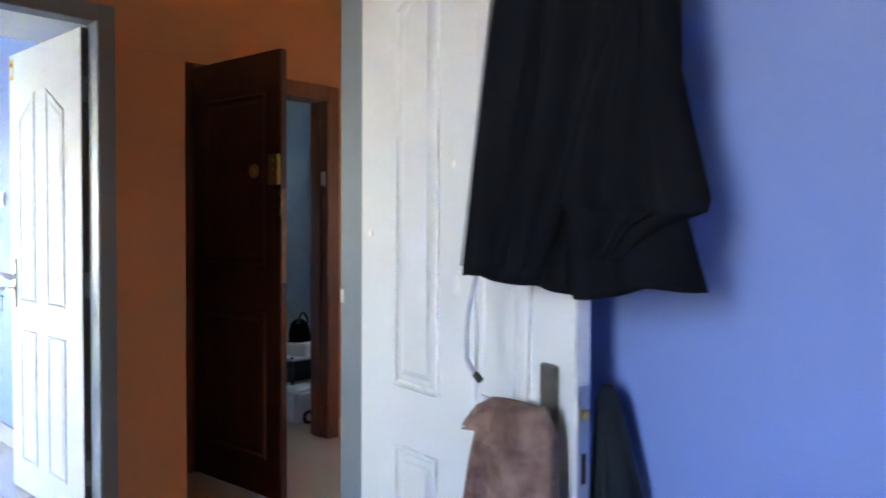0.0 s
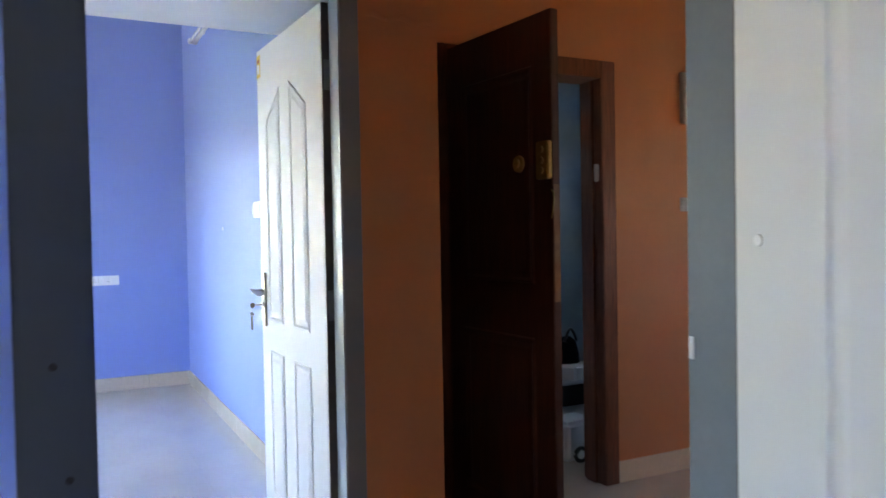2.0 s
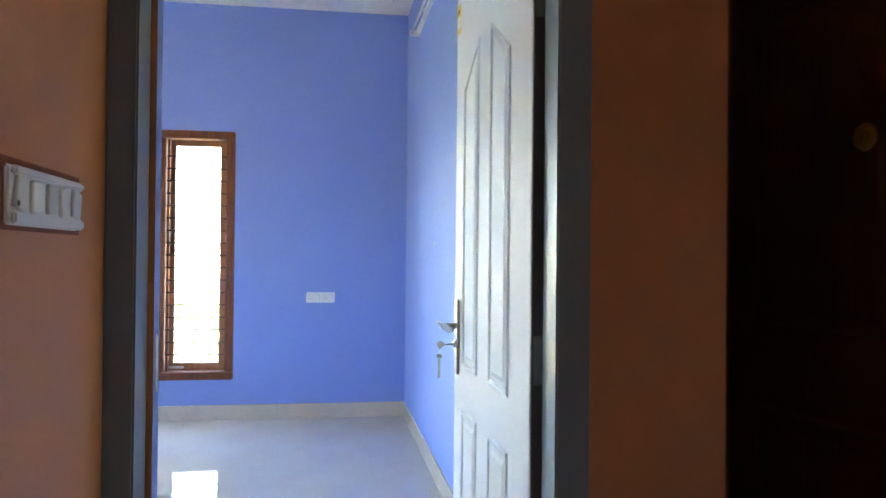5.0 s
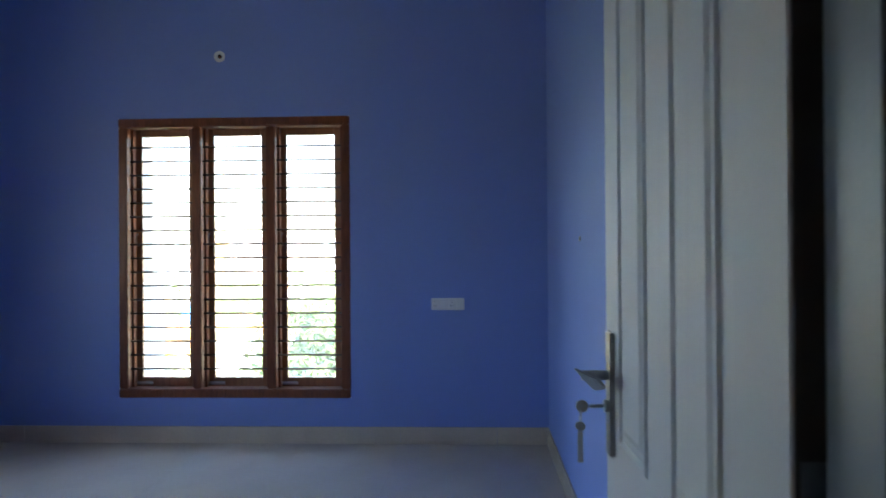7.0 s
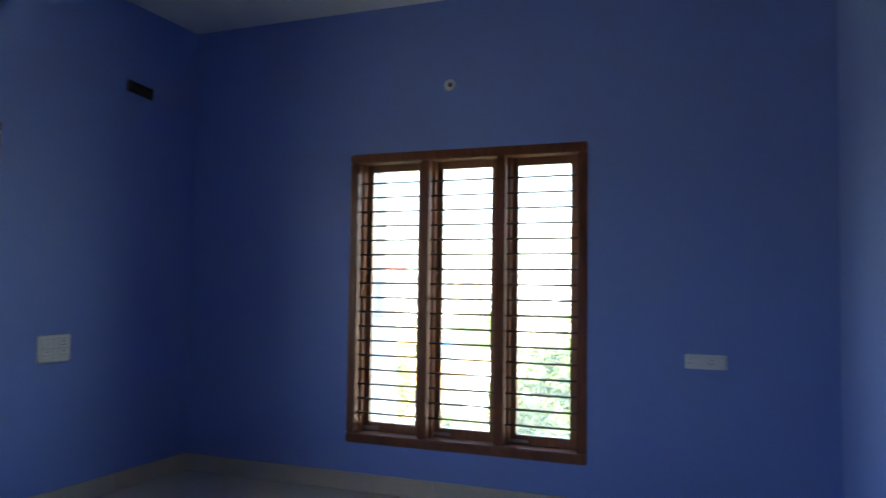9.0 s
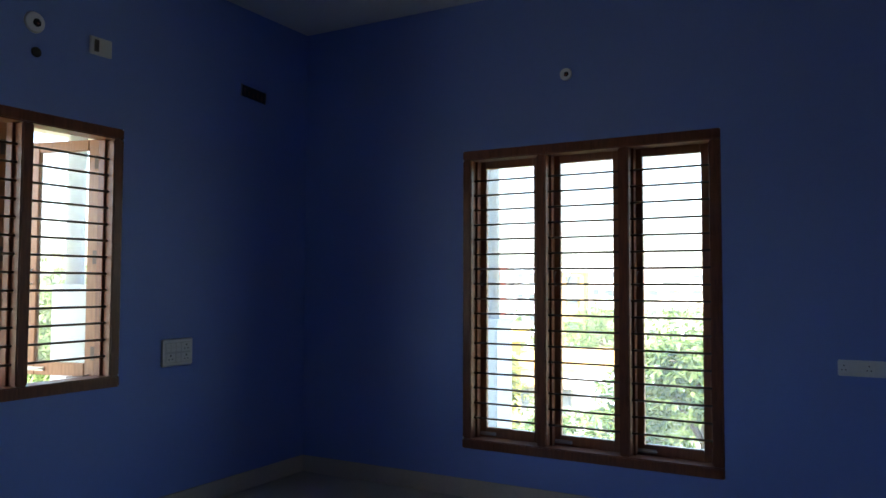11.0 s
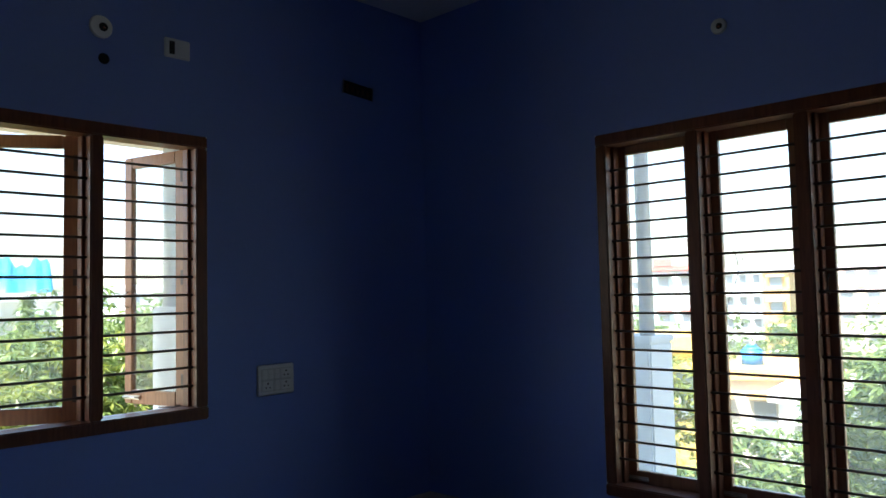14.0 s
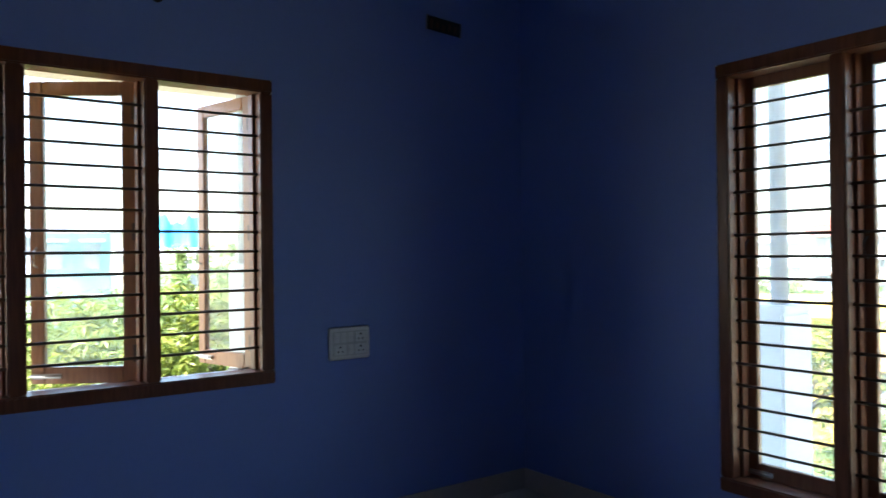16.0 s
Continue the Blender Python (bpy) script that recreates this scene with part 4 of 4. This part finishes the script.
draped("ruffle", [(1.004, -2.376, 1.512, 0.062, 0.018, -8), (0.990, -2.376, 1.508, 0.072, 0.034, -8), (0.955, -2.380, 1.506, 0.082, 0.044, -8)], 0.30, M_PRINT, bag, seed=27, hem=0.008)
bm = bmesh.new()
tube(bm, [(-2.43, 1.520, 0.965), (-2.41, 1.510, 0.988), (-2.37, 1.515, 0.996), (-2.33, 1.520, 0.983), (-2.32, 1.525, 0.96)], 0.006, 8)
part("strap", bm, M_PRINT, bag)
M_NAVY = mat("dark_teal_cloth", (0.008, 0.013, 0.018), 0.95, mottled=0.4, mscale=20, bump=0.3, bscale=300)
draped_bag = tagged(draped("hanging_cloth", [(0.985, -2.290, 1.690, 0.010, 0.010, 0), (0.955, -2.286, 1.688, 0.022, 0.020, 0), (0.80, -2.268, 1.688, 0.042, 0.040, 0), (0.55, -2.25, 1.688, 0.06, 0.05, 0)], 0.12, M_NAVY, seed=33), "dark teal cloth bundle hung behind the open door", "cloth bundle")

# ---- store room ----
rack = empty("shoe_rack", pose(-6.05, 3.86, 0), "black low rack holding household oddments", "rack")
for z in (0.10, 0.33):
    bm = bmesh.new()
    box(bm, -0.16, 0.16, -0.32, 0.32, z, z + 0.018)
    soften(bm, 0.003, 1)
    part("shelf", bm, M_GREYPL, rack)
for u, v in ((-0.15, -0.31), (0.15, -0.31), (-0.15, 0.31), (0.15, 0.31)):
    bm = bmesh.new()
    rod(bm, (u, v, 0), (u, v, 0.36), 0.010, 8)
    part("leg", bm, M_BLACKPL, rack)
bm = bmesh.new()
box(bm, -0.15, -0.14, -0.31, 0.31, 0.12, 0.32)
part("back_panel", bm, M_BLACKPL, rack)


def rounded_box(name, m, w, d, h, material, label, category):
    bm = bmesh.new()
    box(bm, -w / 2, w / 2, -d / 2, d / 2, 0, h)
    soften(bm, min(w, d, h) * 0.12, 3)
    ob = part(name, bm, material)
    ob.matrix_world = m
    return tagged(ob, label, category)


rounded_box("polystyrene_box", pose(-6.00, 3.72, 0.3485, 0, 0, 20), 0.18, 0.20, 0.09, M_PLASTIC, "white polystyrene box on the rack", "box")
rounded_box("carton", pose(-5.64, 3.44, 0.0005, 0, 0, 5), 0.20, 0.24, 0.215, M_EXT, "pale carton standing on the store room floor", "carton")
wheel = empty("wheel", pose(-5.505, 3.400, 0.047), "small black rubber wheel leaning on the carton", "wheel")
bm = bmesh.new()
tube(bm, [(0, 0.034 * math.cos(k * math.pi / 10), 0.034 * math.sin(k * math.pi / 10)) for k in range(21)], 0.012, 8)
part("tyre", bm, M_BLACKPL, wheel)
bm = bmesh.new()
rod(bm, (-0.008, 0, 0), (0.008, 0, 0), 0.026, 16, 0.022)
part("hub", bm, M_GREYPL, wheel, "grey plastic hub")
black_bag = empty("black_bag", pose(0, 0, 0), "black cloth bag slumped on the rack", "bag")
draped("bag_body", [(0.60, -6.03, 3.70, 0.020, 0.030, 0), (0.57, -6.03, 3.70, 0.050, 0.060, 0), (0.50, -6.03, 3.70, 0.060, 0.075, 0), (0.4395, -6.03, 3.70, 0.065, 0.080, 0)], 0.10, M_COAT, black_bag, seed=41)
bm = bmesh.new()
tube(bm, [(-5.985, 3.655 + 0.09 * k / 8, 0.575 + 0.075 * math.sin(math.pi * k / 8)) for k in range(9)], 0.009, 8)
part("strap", bm, M_BLACKPL, black_bag, "black looped strap")

# ---- outside ----
M_GROUND = mat("dry_earth_ground", (0.30, 0.25, 0.19), 0.95, mottled=0.7, mscale=0.25, grain=0.4, scale=6, second=(0.14, 0.17, 0.08))
bm = bmesh.new()
v = [bm.verts.new((x, y, GROUND)) for x, y in ((-3000, -3000), (3000, -3000), (3000, 3000), (-3000, 3000))]
bm.faces.new(v)
tagged(part("ground", bm, M_GROUND), "dry earth with grass far below the windows", "ground", kind="structure")
slab("house_base", BW - 0.23, AE + 0.15, BS - 0.23, HN + 0.15, GROUND, -0.15, M_EXT, "white painted storey under the rooms", "house")
# sunshade over the south window, and its upright fin
slab("sunshade", -7.75, -5.2, BS - 0.95, BS - 0.23, 2.20, 2.29, mat("cream_soffit_paint", (0.66, 0.60, 0.50), 0.8, mottled=0.3, mscale=3), "cream painted concrete sunshade over the window", "sunshade")
fin = empty("wall_fin", pose(-7.43, BS - 0.415, 0), "white plastered upright fin with a pale pipe above", "wall fin")
bm = bmesh.new()
box(bm, -0.19, 0.19, -0.185, 0.185, GROUND, 1.30)
soften(bm, 0.01)
part("fin_shaft", bm, M_EXT, fin)
bm = bmesh.new()
rod(bm, (0.135, -0.06, 1.299), (0.135, -0.06, 2.199), 0.050, 16)
part("pipe", bm, M_EXT, fin, "pale plastic pipe")
post = empty("parapet_post", pose(-9.40, -1.03, 0), "white plastered post with a grey pipe on it", "post")
bm = bmesh.new()
box(bm, -0.13, 0.13, -0.13, 0.13, GROUND, 1.03)
soften(bm, 0.01)
part("post_shaft", bm, M_EXT, post)
bm = bmesh.new()
box(bm, -0.14, 0.14, -0.14, 0.14, 1.031, 1.07)
soften(bm, 0.008)
part("post_cap", bm, M_EXT, post)
bm = bmesh.new()
rod(bm, (0.05, 0.07, 1.071), (0.05, 0.07, 3.4), 0.042, 16)
part("pipe", bm, M_GREYPL, post, "grey plastic pipe")


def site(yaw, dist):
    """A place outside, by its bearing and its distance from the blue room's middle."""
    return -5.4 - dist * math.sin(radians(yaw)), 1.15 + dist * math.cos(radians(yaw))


def leaf_material(name, dark, light):
    m = bpy.data.materials.new(name)
    m.use_nodes = True
    nt = m.node_tree
    b, out = nt.nodes["Principled BSDF"], nt.nodes["Material Output"]
    g = nt.nodes.new("ShaderNodeNewGeometry")
    mx = nt.nodes.new("ShaderNodeMix")
    mx.data_type = 'RGBA'
    mx.inputs[6].default_value, mx.inputs[7].default_value = (*dark, 1), (*light, 1)
    nt.links.new(g.outputs["Random Per Island"], mx.inputs[0])
    nt.links.new(mx.outputs[2], b.inputs["Base Color"])
    b.inputs["Roughness"].default_value = 0.4
    tl = nt.nodes.new("ShaderNodeBsdfTranslucent")
    nt.links.new(mx.outputs[2], tl.inputs[0])
    ms = nt.nodes.new("ShaderNodeMixShader")
    ms.inputs[0].default_value = 0.48
    nt.links.new(b.outputs[0], ms.inputs[1])
    nt.links.new(tl.outputs[0], ms.inputs[2])
    nt.links.new(ms.outputs[0], out.inputs[0])
    return m


M_LEAF = leaf_material("green_leaves", (0.09, 0.155, 0.04), (0.25, 0.33, 0.11))
M_LEAFY = leaf_material("yellow_green_leaves", (0.11, 0.16, 0.025), (0.28, 0.31, 0.06))
M_BARK = mat("grey_brown_bark", (0.17, 0.13, 0.10), 0.9, mottled=0.6, mscale=8, bump=0.6, bscale=30, second=(0.09, 0.07, 0.05))


def leaves(name, spots, length, width, material, parent, seed, per=8):
    """A crown: at each spot a spray of drooping leaves, each leaf folded along its middle."""
    rng = np.random.default_rng(seed)
    n = len(spots) * per
    c = np.repeat(np.array(spots), per, axis=0)
    az = rng.uniform(0, 2 * np.pi, n)
    droop = rng.uniform(-0.9, 0.35, n)
    d = np.stack([np.cos(az) * np.cos(droop), np.sin(az) * np.cos(droop), np.sin(droop)], 1)
    side = np.stack([-np.sin(az), np.cos(az), rng.uniform(-0.5, 0.5, n)], 1)
    side /= np.linalg.norm(side, axis=1)[:, None]
    ln = (length * rng.uniform(0.7, 1.25, n))[:, None]
    wd = (width * rng.uniform(0.8, 1.2, n))[:, None]
    base = c + d * ln * 0.1
    mid = base + d * ln * 0.5
    tip = base + d * ln - np.array([0, 0, 1.0]) * ln * 0.18
    verts = np.stack([base, mid + side * wd, tip, mid - side * wd], 1).reshape(-1, 3)
    faces = np.arange(n * 4).reshape(-1, 4)
    tris = np.concatenate([faces[:, [0, 1, 2]], faces[:, [0, 2, 3]]])
    me = bpy.data.meshes.new(name)
    me.from_pydata(verts.tolist(), [], tris.tolist())
    me.materials.append(material)
    ob = new(name, me)
    ob.parent = parent
    return ob


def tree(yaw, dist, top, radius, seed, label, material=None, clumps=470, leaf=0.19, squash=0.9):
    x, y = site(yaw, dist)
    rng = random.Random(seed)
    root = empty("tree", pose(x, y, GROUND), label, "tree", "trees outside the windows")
    mid = top - GROUND - radius * squash
    bm = bmesh.new()
    trunk = [Vector((0.12 * math.sin(k * 1.3 + seed), 0.12 * math.cos(k * 1.7 + seed), mid * k / 5)) for k in range(6)]
    for k in range(5):
        rod(bm, trunk[k], trunk[k + 1], 0.17 - 0.025 * k, 10, 0.145 - 0.025 * k)
    lobes = []
    for k in range(11):
        a, e = k * 2.4 + seed, rng.uniform(-0.45, 0.95)
        r = radius * rng.uniform(0.5, 0.8)
        tip = Vector((r * math.cos(a) * math.cos(e), r * math.sin(a) * math.cos(e), mid + squash * r * math.sin(e)))
        start = trunk[3 + k % 3]
        rod(bm, start, start.lerp(tip, 0.55) + Vector((0, 0, 0.12)), 0.06, 7, 0.035)
        rod(bm, start.lerp(tip, 0.55) + Vector((0, 0, 0.12)), tip, 0.035, 6, 0.012)
        lobes.append((tip, radius * rng.uniform(0.30, 0.48)))
    part("trunk", bm, M_BARK, root)
    spots = []
    while len(spots) < clumps:
        c, r = rng.choice(lobes)
        p = Vector((rng.gauss(0, 1), rng.gauss(0, 1), rng.gauss(0, 1))).normalized() * r * rng.uniform(0.55, 1.08)
        spots.append(tuple(c + Vector((p.x, p.y, p.z * 0.85))))
    leaves("crown", spots, leaf, leaf * 0.19, material or M_LEAF, root, seed)
    return root


G = "green broad-leaved tree standing outside the windows"
Y = "yellow-green broad-leaved tree standing outside the windows"
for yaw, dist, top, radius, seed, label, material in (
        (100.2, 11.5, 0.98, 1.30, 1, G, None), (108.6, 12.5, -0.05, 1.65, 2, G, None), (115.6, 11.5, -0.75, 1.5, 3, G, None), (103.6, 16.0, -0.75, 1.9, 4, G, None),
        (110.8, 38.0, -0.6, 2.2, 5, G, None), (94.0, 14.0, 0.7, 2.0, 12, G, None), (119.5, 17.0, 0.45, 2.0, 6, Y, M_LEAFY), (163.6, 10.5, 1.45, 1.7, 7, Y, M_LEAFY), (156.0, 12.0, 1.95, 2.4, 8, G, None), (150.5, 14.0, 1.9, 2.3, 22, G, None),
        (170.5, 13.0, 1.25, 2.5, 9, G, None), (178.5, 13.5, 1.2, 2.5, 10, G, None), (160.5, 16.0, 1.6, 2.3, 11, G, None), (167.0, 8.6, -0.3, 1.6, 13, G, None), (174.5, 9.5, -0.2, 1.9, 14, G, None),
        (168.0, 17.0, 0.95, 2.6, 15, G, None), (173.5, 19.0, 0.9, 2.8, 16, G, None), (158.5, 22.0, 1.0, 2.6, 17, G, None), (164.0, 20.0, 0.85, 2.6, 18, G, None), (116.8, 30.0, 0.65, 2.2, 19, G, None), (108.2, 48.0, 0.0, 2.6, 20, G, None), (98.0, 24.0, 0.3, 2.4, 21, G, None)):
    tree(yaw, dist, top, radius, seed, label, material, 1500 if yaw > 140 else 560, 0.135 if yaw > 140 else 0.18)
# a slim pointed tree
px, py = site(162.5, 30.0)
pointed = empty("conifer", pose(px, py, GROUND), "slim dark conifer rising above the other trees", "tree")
bm = bmesh.new()
rod(bm, (0, 0, 0), (0, 0, 7.0), 0.12, 8, 0.02)
part("trunk", bm, M_BARK, pointed)
rng = random.Random(5)
leaves("crown", [((7.1 - z) * 0.18 * math.cos(a), (7.1 - z) * 0.18 * math.sin(a), z) for z, a in ((rng.uniform(2.5, 6.9), rng.uniform(0, 6.28)) for _ in range(420))], 0.22, 0.03, M_LEAF, pointed, 77)
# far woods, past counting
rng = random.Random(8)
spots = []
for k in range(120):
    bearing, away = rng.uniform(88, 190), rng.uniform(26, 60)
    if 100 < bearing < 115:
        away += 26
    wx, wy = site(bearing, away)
    r = rng.uniform(1.5, 3.0)
    top = rng.uniform(-0.9, 0.5)
    for j in range(55):
        p = Vector((rng.gauss(0, 1), rng.gauss(0, 1), rng.gauss(0, 1))).normalized() * r * rng.uniform(0.6, 1.05)
        spots.append((wx + p.x, wy + p.y, top - r + p.z))
woods = leaves("far_woods", spots, 0.42, 0.11, M_LEAF, None, 3, per=6)
tagged(woods, "distant green tree tops between the houses", "woods", kind="stuff")


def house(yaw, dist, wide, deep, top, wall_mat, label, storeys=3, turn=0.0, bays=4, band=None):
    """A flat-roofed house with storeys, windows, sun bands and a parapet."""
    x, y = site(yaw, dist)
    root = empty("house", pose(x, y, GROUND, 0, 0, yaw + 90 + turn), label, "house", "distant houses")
    high = top - GROUND
    bm = bmesh.new()
    box(bm, 0, deep, -wide / 2, wide / 2, 0, high)
    part("wall", bm, wall_mat, root)
    bm = bmesh.new()
    box(bm, -0.25, deep + 0.25, -wide / 2 - 0.25, wide / 2 + 0.25, high + 0.002, high + 0.35)
    part("roof", bm, band or M_EXT, root)
    each = high / storeys
    for sidx in range(storeys):
        for k in range(bays):
            v0 = -wide / 2 + wide * (k + 0.28) / bays
            bm = bmesh.new()
            box(bm, -0.06, 0.10, v0, v0 + wide * 0.44 / bays, each * sidx + each * 0.35, each * sidx + each * 0.80)
            w = part("window", bm, M_FARGLASS, root)
            bm = bmesh.new()
            box(bm, -0.55, 0, v0 - 0.2, v0 + wide * 0.44 / bays + 0.2, each * sidx + each * 0.84, each * sidx + each * 0.89)
            part("sunshade_ledge", bm, band or M_EXT, root)
    return root


# far glass, pale renders and red band lightened: distance haze put into the colour
M_FARGLASS = mat("haze_paled_far_window", (0.36, 0.40, 0.44), 0.2, mottled=0.3, mscale=1)
M_PINK = mat("pale_pink_render", (0.70, 0.58, 0.56), 0.8, mottled=0.3, mscale=0.6)
M_OCHRE = mat("ochre_render", (0.62, 0.40, 0.16), 0.8, mottled=0.3, mscale=0.6)
M_YELLOW = mat("yellow_render", (0.66, 0.50, 0.14), 0.8, mottled=0.3, mscale=0.6)
M_REDBAND = mat("red_painted_band", (0.48, 0.16, 0.14), 0.7, mottled=0.3, mscale=1)
M_CREAM = mat("cream_render", (0.66, 0.62, 0.54), 0.8, mottled=0.3, mscale=0.6)
for row in ((111.6, 75, 7, 8, 2.7, M_EXT, "distant white flat-roofed house", 4, 8, 6, None), (109.9, 64, 1.9, 5, 2.3, M_OCHRE, "distant slim ochre block of flats", 4, -6, 1, M_EXT),
            (106.0, 95, 9, 8, 3.2, M_PINK, "distant pale pink house", 4, 5, 4, None), (102.5, 85, 16, 8, 1.0, M_CREAM, "distant cream house with a pink roof edge", 3, 0, 7, M_PINK),
            (98.0, 110, 14, 8, 3.0, M_EXT, "distant white flat-roofed house", 4, 10, 5, None), (114.0, 120, 16, 8, 3.5, M_CREAM, "distant cream block of flats", 4, 0, 5, None), (122.0, 90, 12, 8, 2.5, M_EXT, "distant white flat-roofed house", 3, 0, 4, None),
            (171.5, 62, 10, 8, 3.4, M_EXT, "distant white house behind the trees", 3, 0, 4, None), (178.0, 70, 9, 8, 2.6, M_CREAM, "distant cream house behind the trees", 3, 6, 4, None), (155.0, 80, 12, 8, 2.4, M_EXT, "distant white house behind the trees", 3, -8, 4, None),
            (163.6, 34, 3.4, 4, 1.35, M_CREAM, "cream house under a blue tarpaulin", 2, 6, 2, None)):
    house(*row)
# low yellow house and pale sheds close below
house(117.7, 20.0, 2.5, 3, -0.25, M_YELLOW, "low bright yellow house behind the leaves", 2, 0, 2, M_YELLOW)
# pale aqua house with a red sign tower
M_AQUA = mat("pale_aqua_render", (0.52, 0.66, 0.68), 0.8, mottled=0.3, mscale=0.6)
aqua = house(116.6, 60.0, 3.4, 5, 2.6, M_AQUA, "distant pale aqua house with a red parapet and tower", 3, 0, 2, M_REDBAND)
bm = bmesh.new()
box(bm, -0.5, -0.06, -1.75, -1.30, 0, 8.9)
part("tower", bm, M_REDBAND, aqua, "red painted slim tower")
bm = bmesh.new()
box(bm, -0.3, 0.3, 0.2, 1.5, 8.36, 8.9)
part("parapet", bm, M_REDBAND, aqua, "red painted parapet")
house(110.9, 27.0, 4.5, 5, -1.75, M_CREAM, "low shed with an ochre roof edge", 1, 4, 3, M_OCHRE)
house(103.0, 24.0, 6, 5, -2.1, M_EXT, "low shed with a pale flat roof", 1, -5, 3, M_EXT)
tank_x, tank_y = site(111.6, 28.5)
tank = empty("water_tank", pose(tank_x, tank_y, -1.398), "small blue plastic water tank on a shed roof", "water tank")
M_TANK = mat("blue_tank_plastic", (0.04, 0.20, 0.55), 0.4, mottled=0.3, mscale=4)
bm = bmesh.new()
rod(bm, (0, 0, 0), (0, 0, 0.50), 0.36, 20)
rod(bm, (0, 0, 0.50), (0, 0, 0.62), 0.36, 20, 0.20)
part("tank_body", bm, M_TANK, tank)
bm = bmesh.new()
rod(bm, (0, 0, 0.62), (0, 0, 0.68), 0.17, 16)
part("lid", bm, M_TANK, tank)
# blue tarpaulin tent on the roof
M_TARP = mat("blue_tarpaulin", (0.03, 0.30, 0.62), 0.45, mottled=0.4, mscale=3, bump=0.3, bscale=5, second=(0.02, 0.20, 0.50))
tx, ty = site(163.6, 36.0)
bm = bmesh.new()
cols = 24
rows_top, rows_low = [], []
for k in range(cols + 1):
    u = -1.5 + 3.0 * k / cols
    sag = 0.22 * math.sin(k * 0.55) + 0.12 * math.sin(k * 1.7)
    rows_top.append(bm.verts.new((-0.6, u, 3.05 + sag - 0.1 * abs(u))))
    rows_low.append([bm.verts.new((-1.9 + 0.15 * math.sin(k * 0.9), u * 1.05, 1.72)), bm.verts.new((0.8, u * 1.02, 1.72))])
for k in range(cols):
    for w in (0, 1):
        f = bm.faces.new((rows_top[k], rows_top[k + 1], rows_low[k + 1][w], rows_low[k][w]))
        f.smooth = True
for k in (0, cols):
    bm.faces.new((rows_top[k], rows_low[k][0], rows_low[k][1]))
tagged(part("tarpaulin", bm, M_TARP, m=pose(tx, ty, -0.019, 0, 0, 163.6 + 90)), "blue tarpaulin stretched over a roof", "tarpaulin")
house(169.6, 40.0, 3.2, 3, 2.5, mat("pale_turquoise_sheeting", (0.30, 0.55, 0.60), 0.6, mottled=0.4, mscale=1.2), "distant block wrapped in pale turquoise sheeting", 3, 0, 2)


# ---- floors and skirting ----
skirting("baseboard_west", (BW, BS), (BW, BN), (1, 0), "beige skirting tiles along the blue wall", level=FLOOR_B)
skirting("baseboard_north", (BW + 0.012, BN), (BE, BN), (0, -1), "beige skirting tiles along the blue wall", level=FLOOR_B)
skirting("baseboard_south", (BW + 0.012, BS), (BE, BS), (0, 1), "beige skirting tiles along the blue wall", level=FLOOR_B)
skirting("baseboard_hall_west", (HW2, 3.362), (HW2, HN), (1, 0), "beige skirting tiles along the orange wall")
skirting("baseboard_hall_south", (HW, HS), (-3.776, HS), (0, 1), "beige skirting tiles along the orange wall")
skirting("baseboard_first_north", (AW, AN), (AE, AN), (0, -1), "beige skirting tiles along the blue wall")
tiled("floor", BW, BE, BS, BN, "polished cream floor tiles of the blue room", level=FLOOR_B)
tiled("floor_hall", HW2, HE, HS, HN, "polished cream floor tiles of the hall")
tiled("floor_first", HE, AE, AS, AN, "polished cream floor tiles of the first room")
tiled("floor_store", SW, HW2, NB, SN, "dusty floor tiles of the store room")
slab("floor_doorway", BE, -4.640, 0.967, 1.79, -0.0118, FLOOR_B, M_TILE, "polished cream threshold tile in the doorway", "threshold")
slab("floor_threshold", -4.6395, HW, 0.9555, 1.7225, -0.0118, 0.030, M_TILE, "cream stone threshold between the door jambs", "threshold")
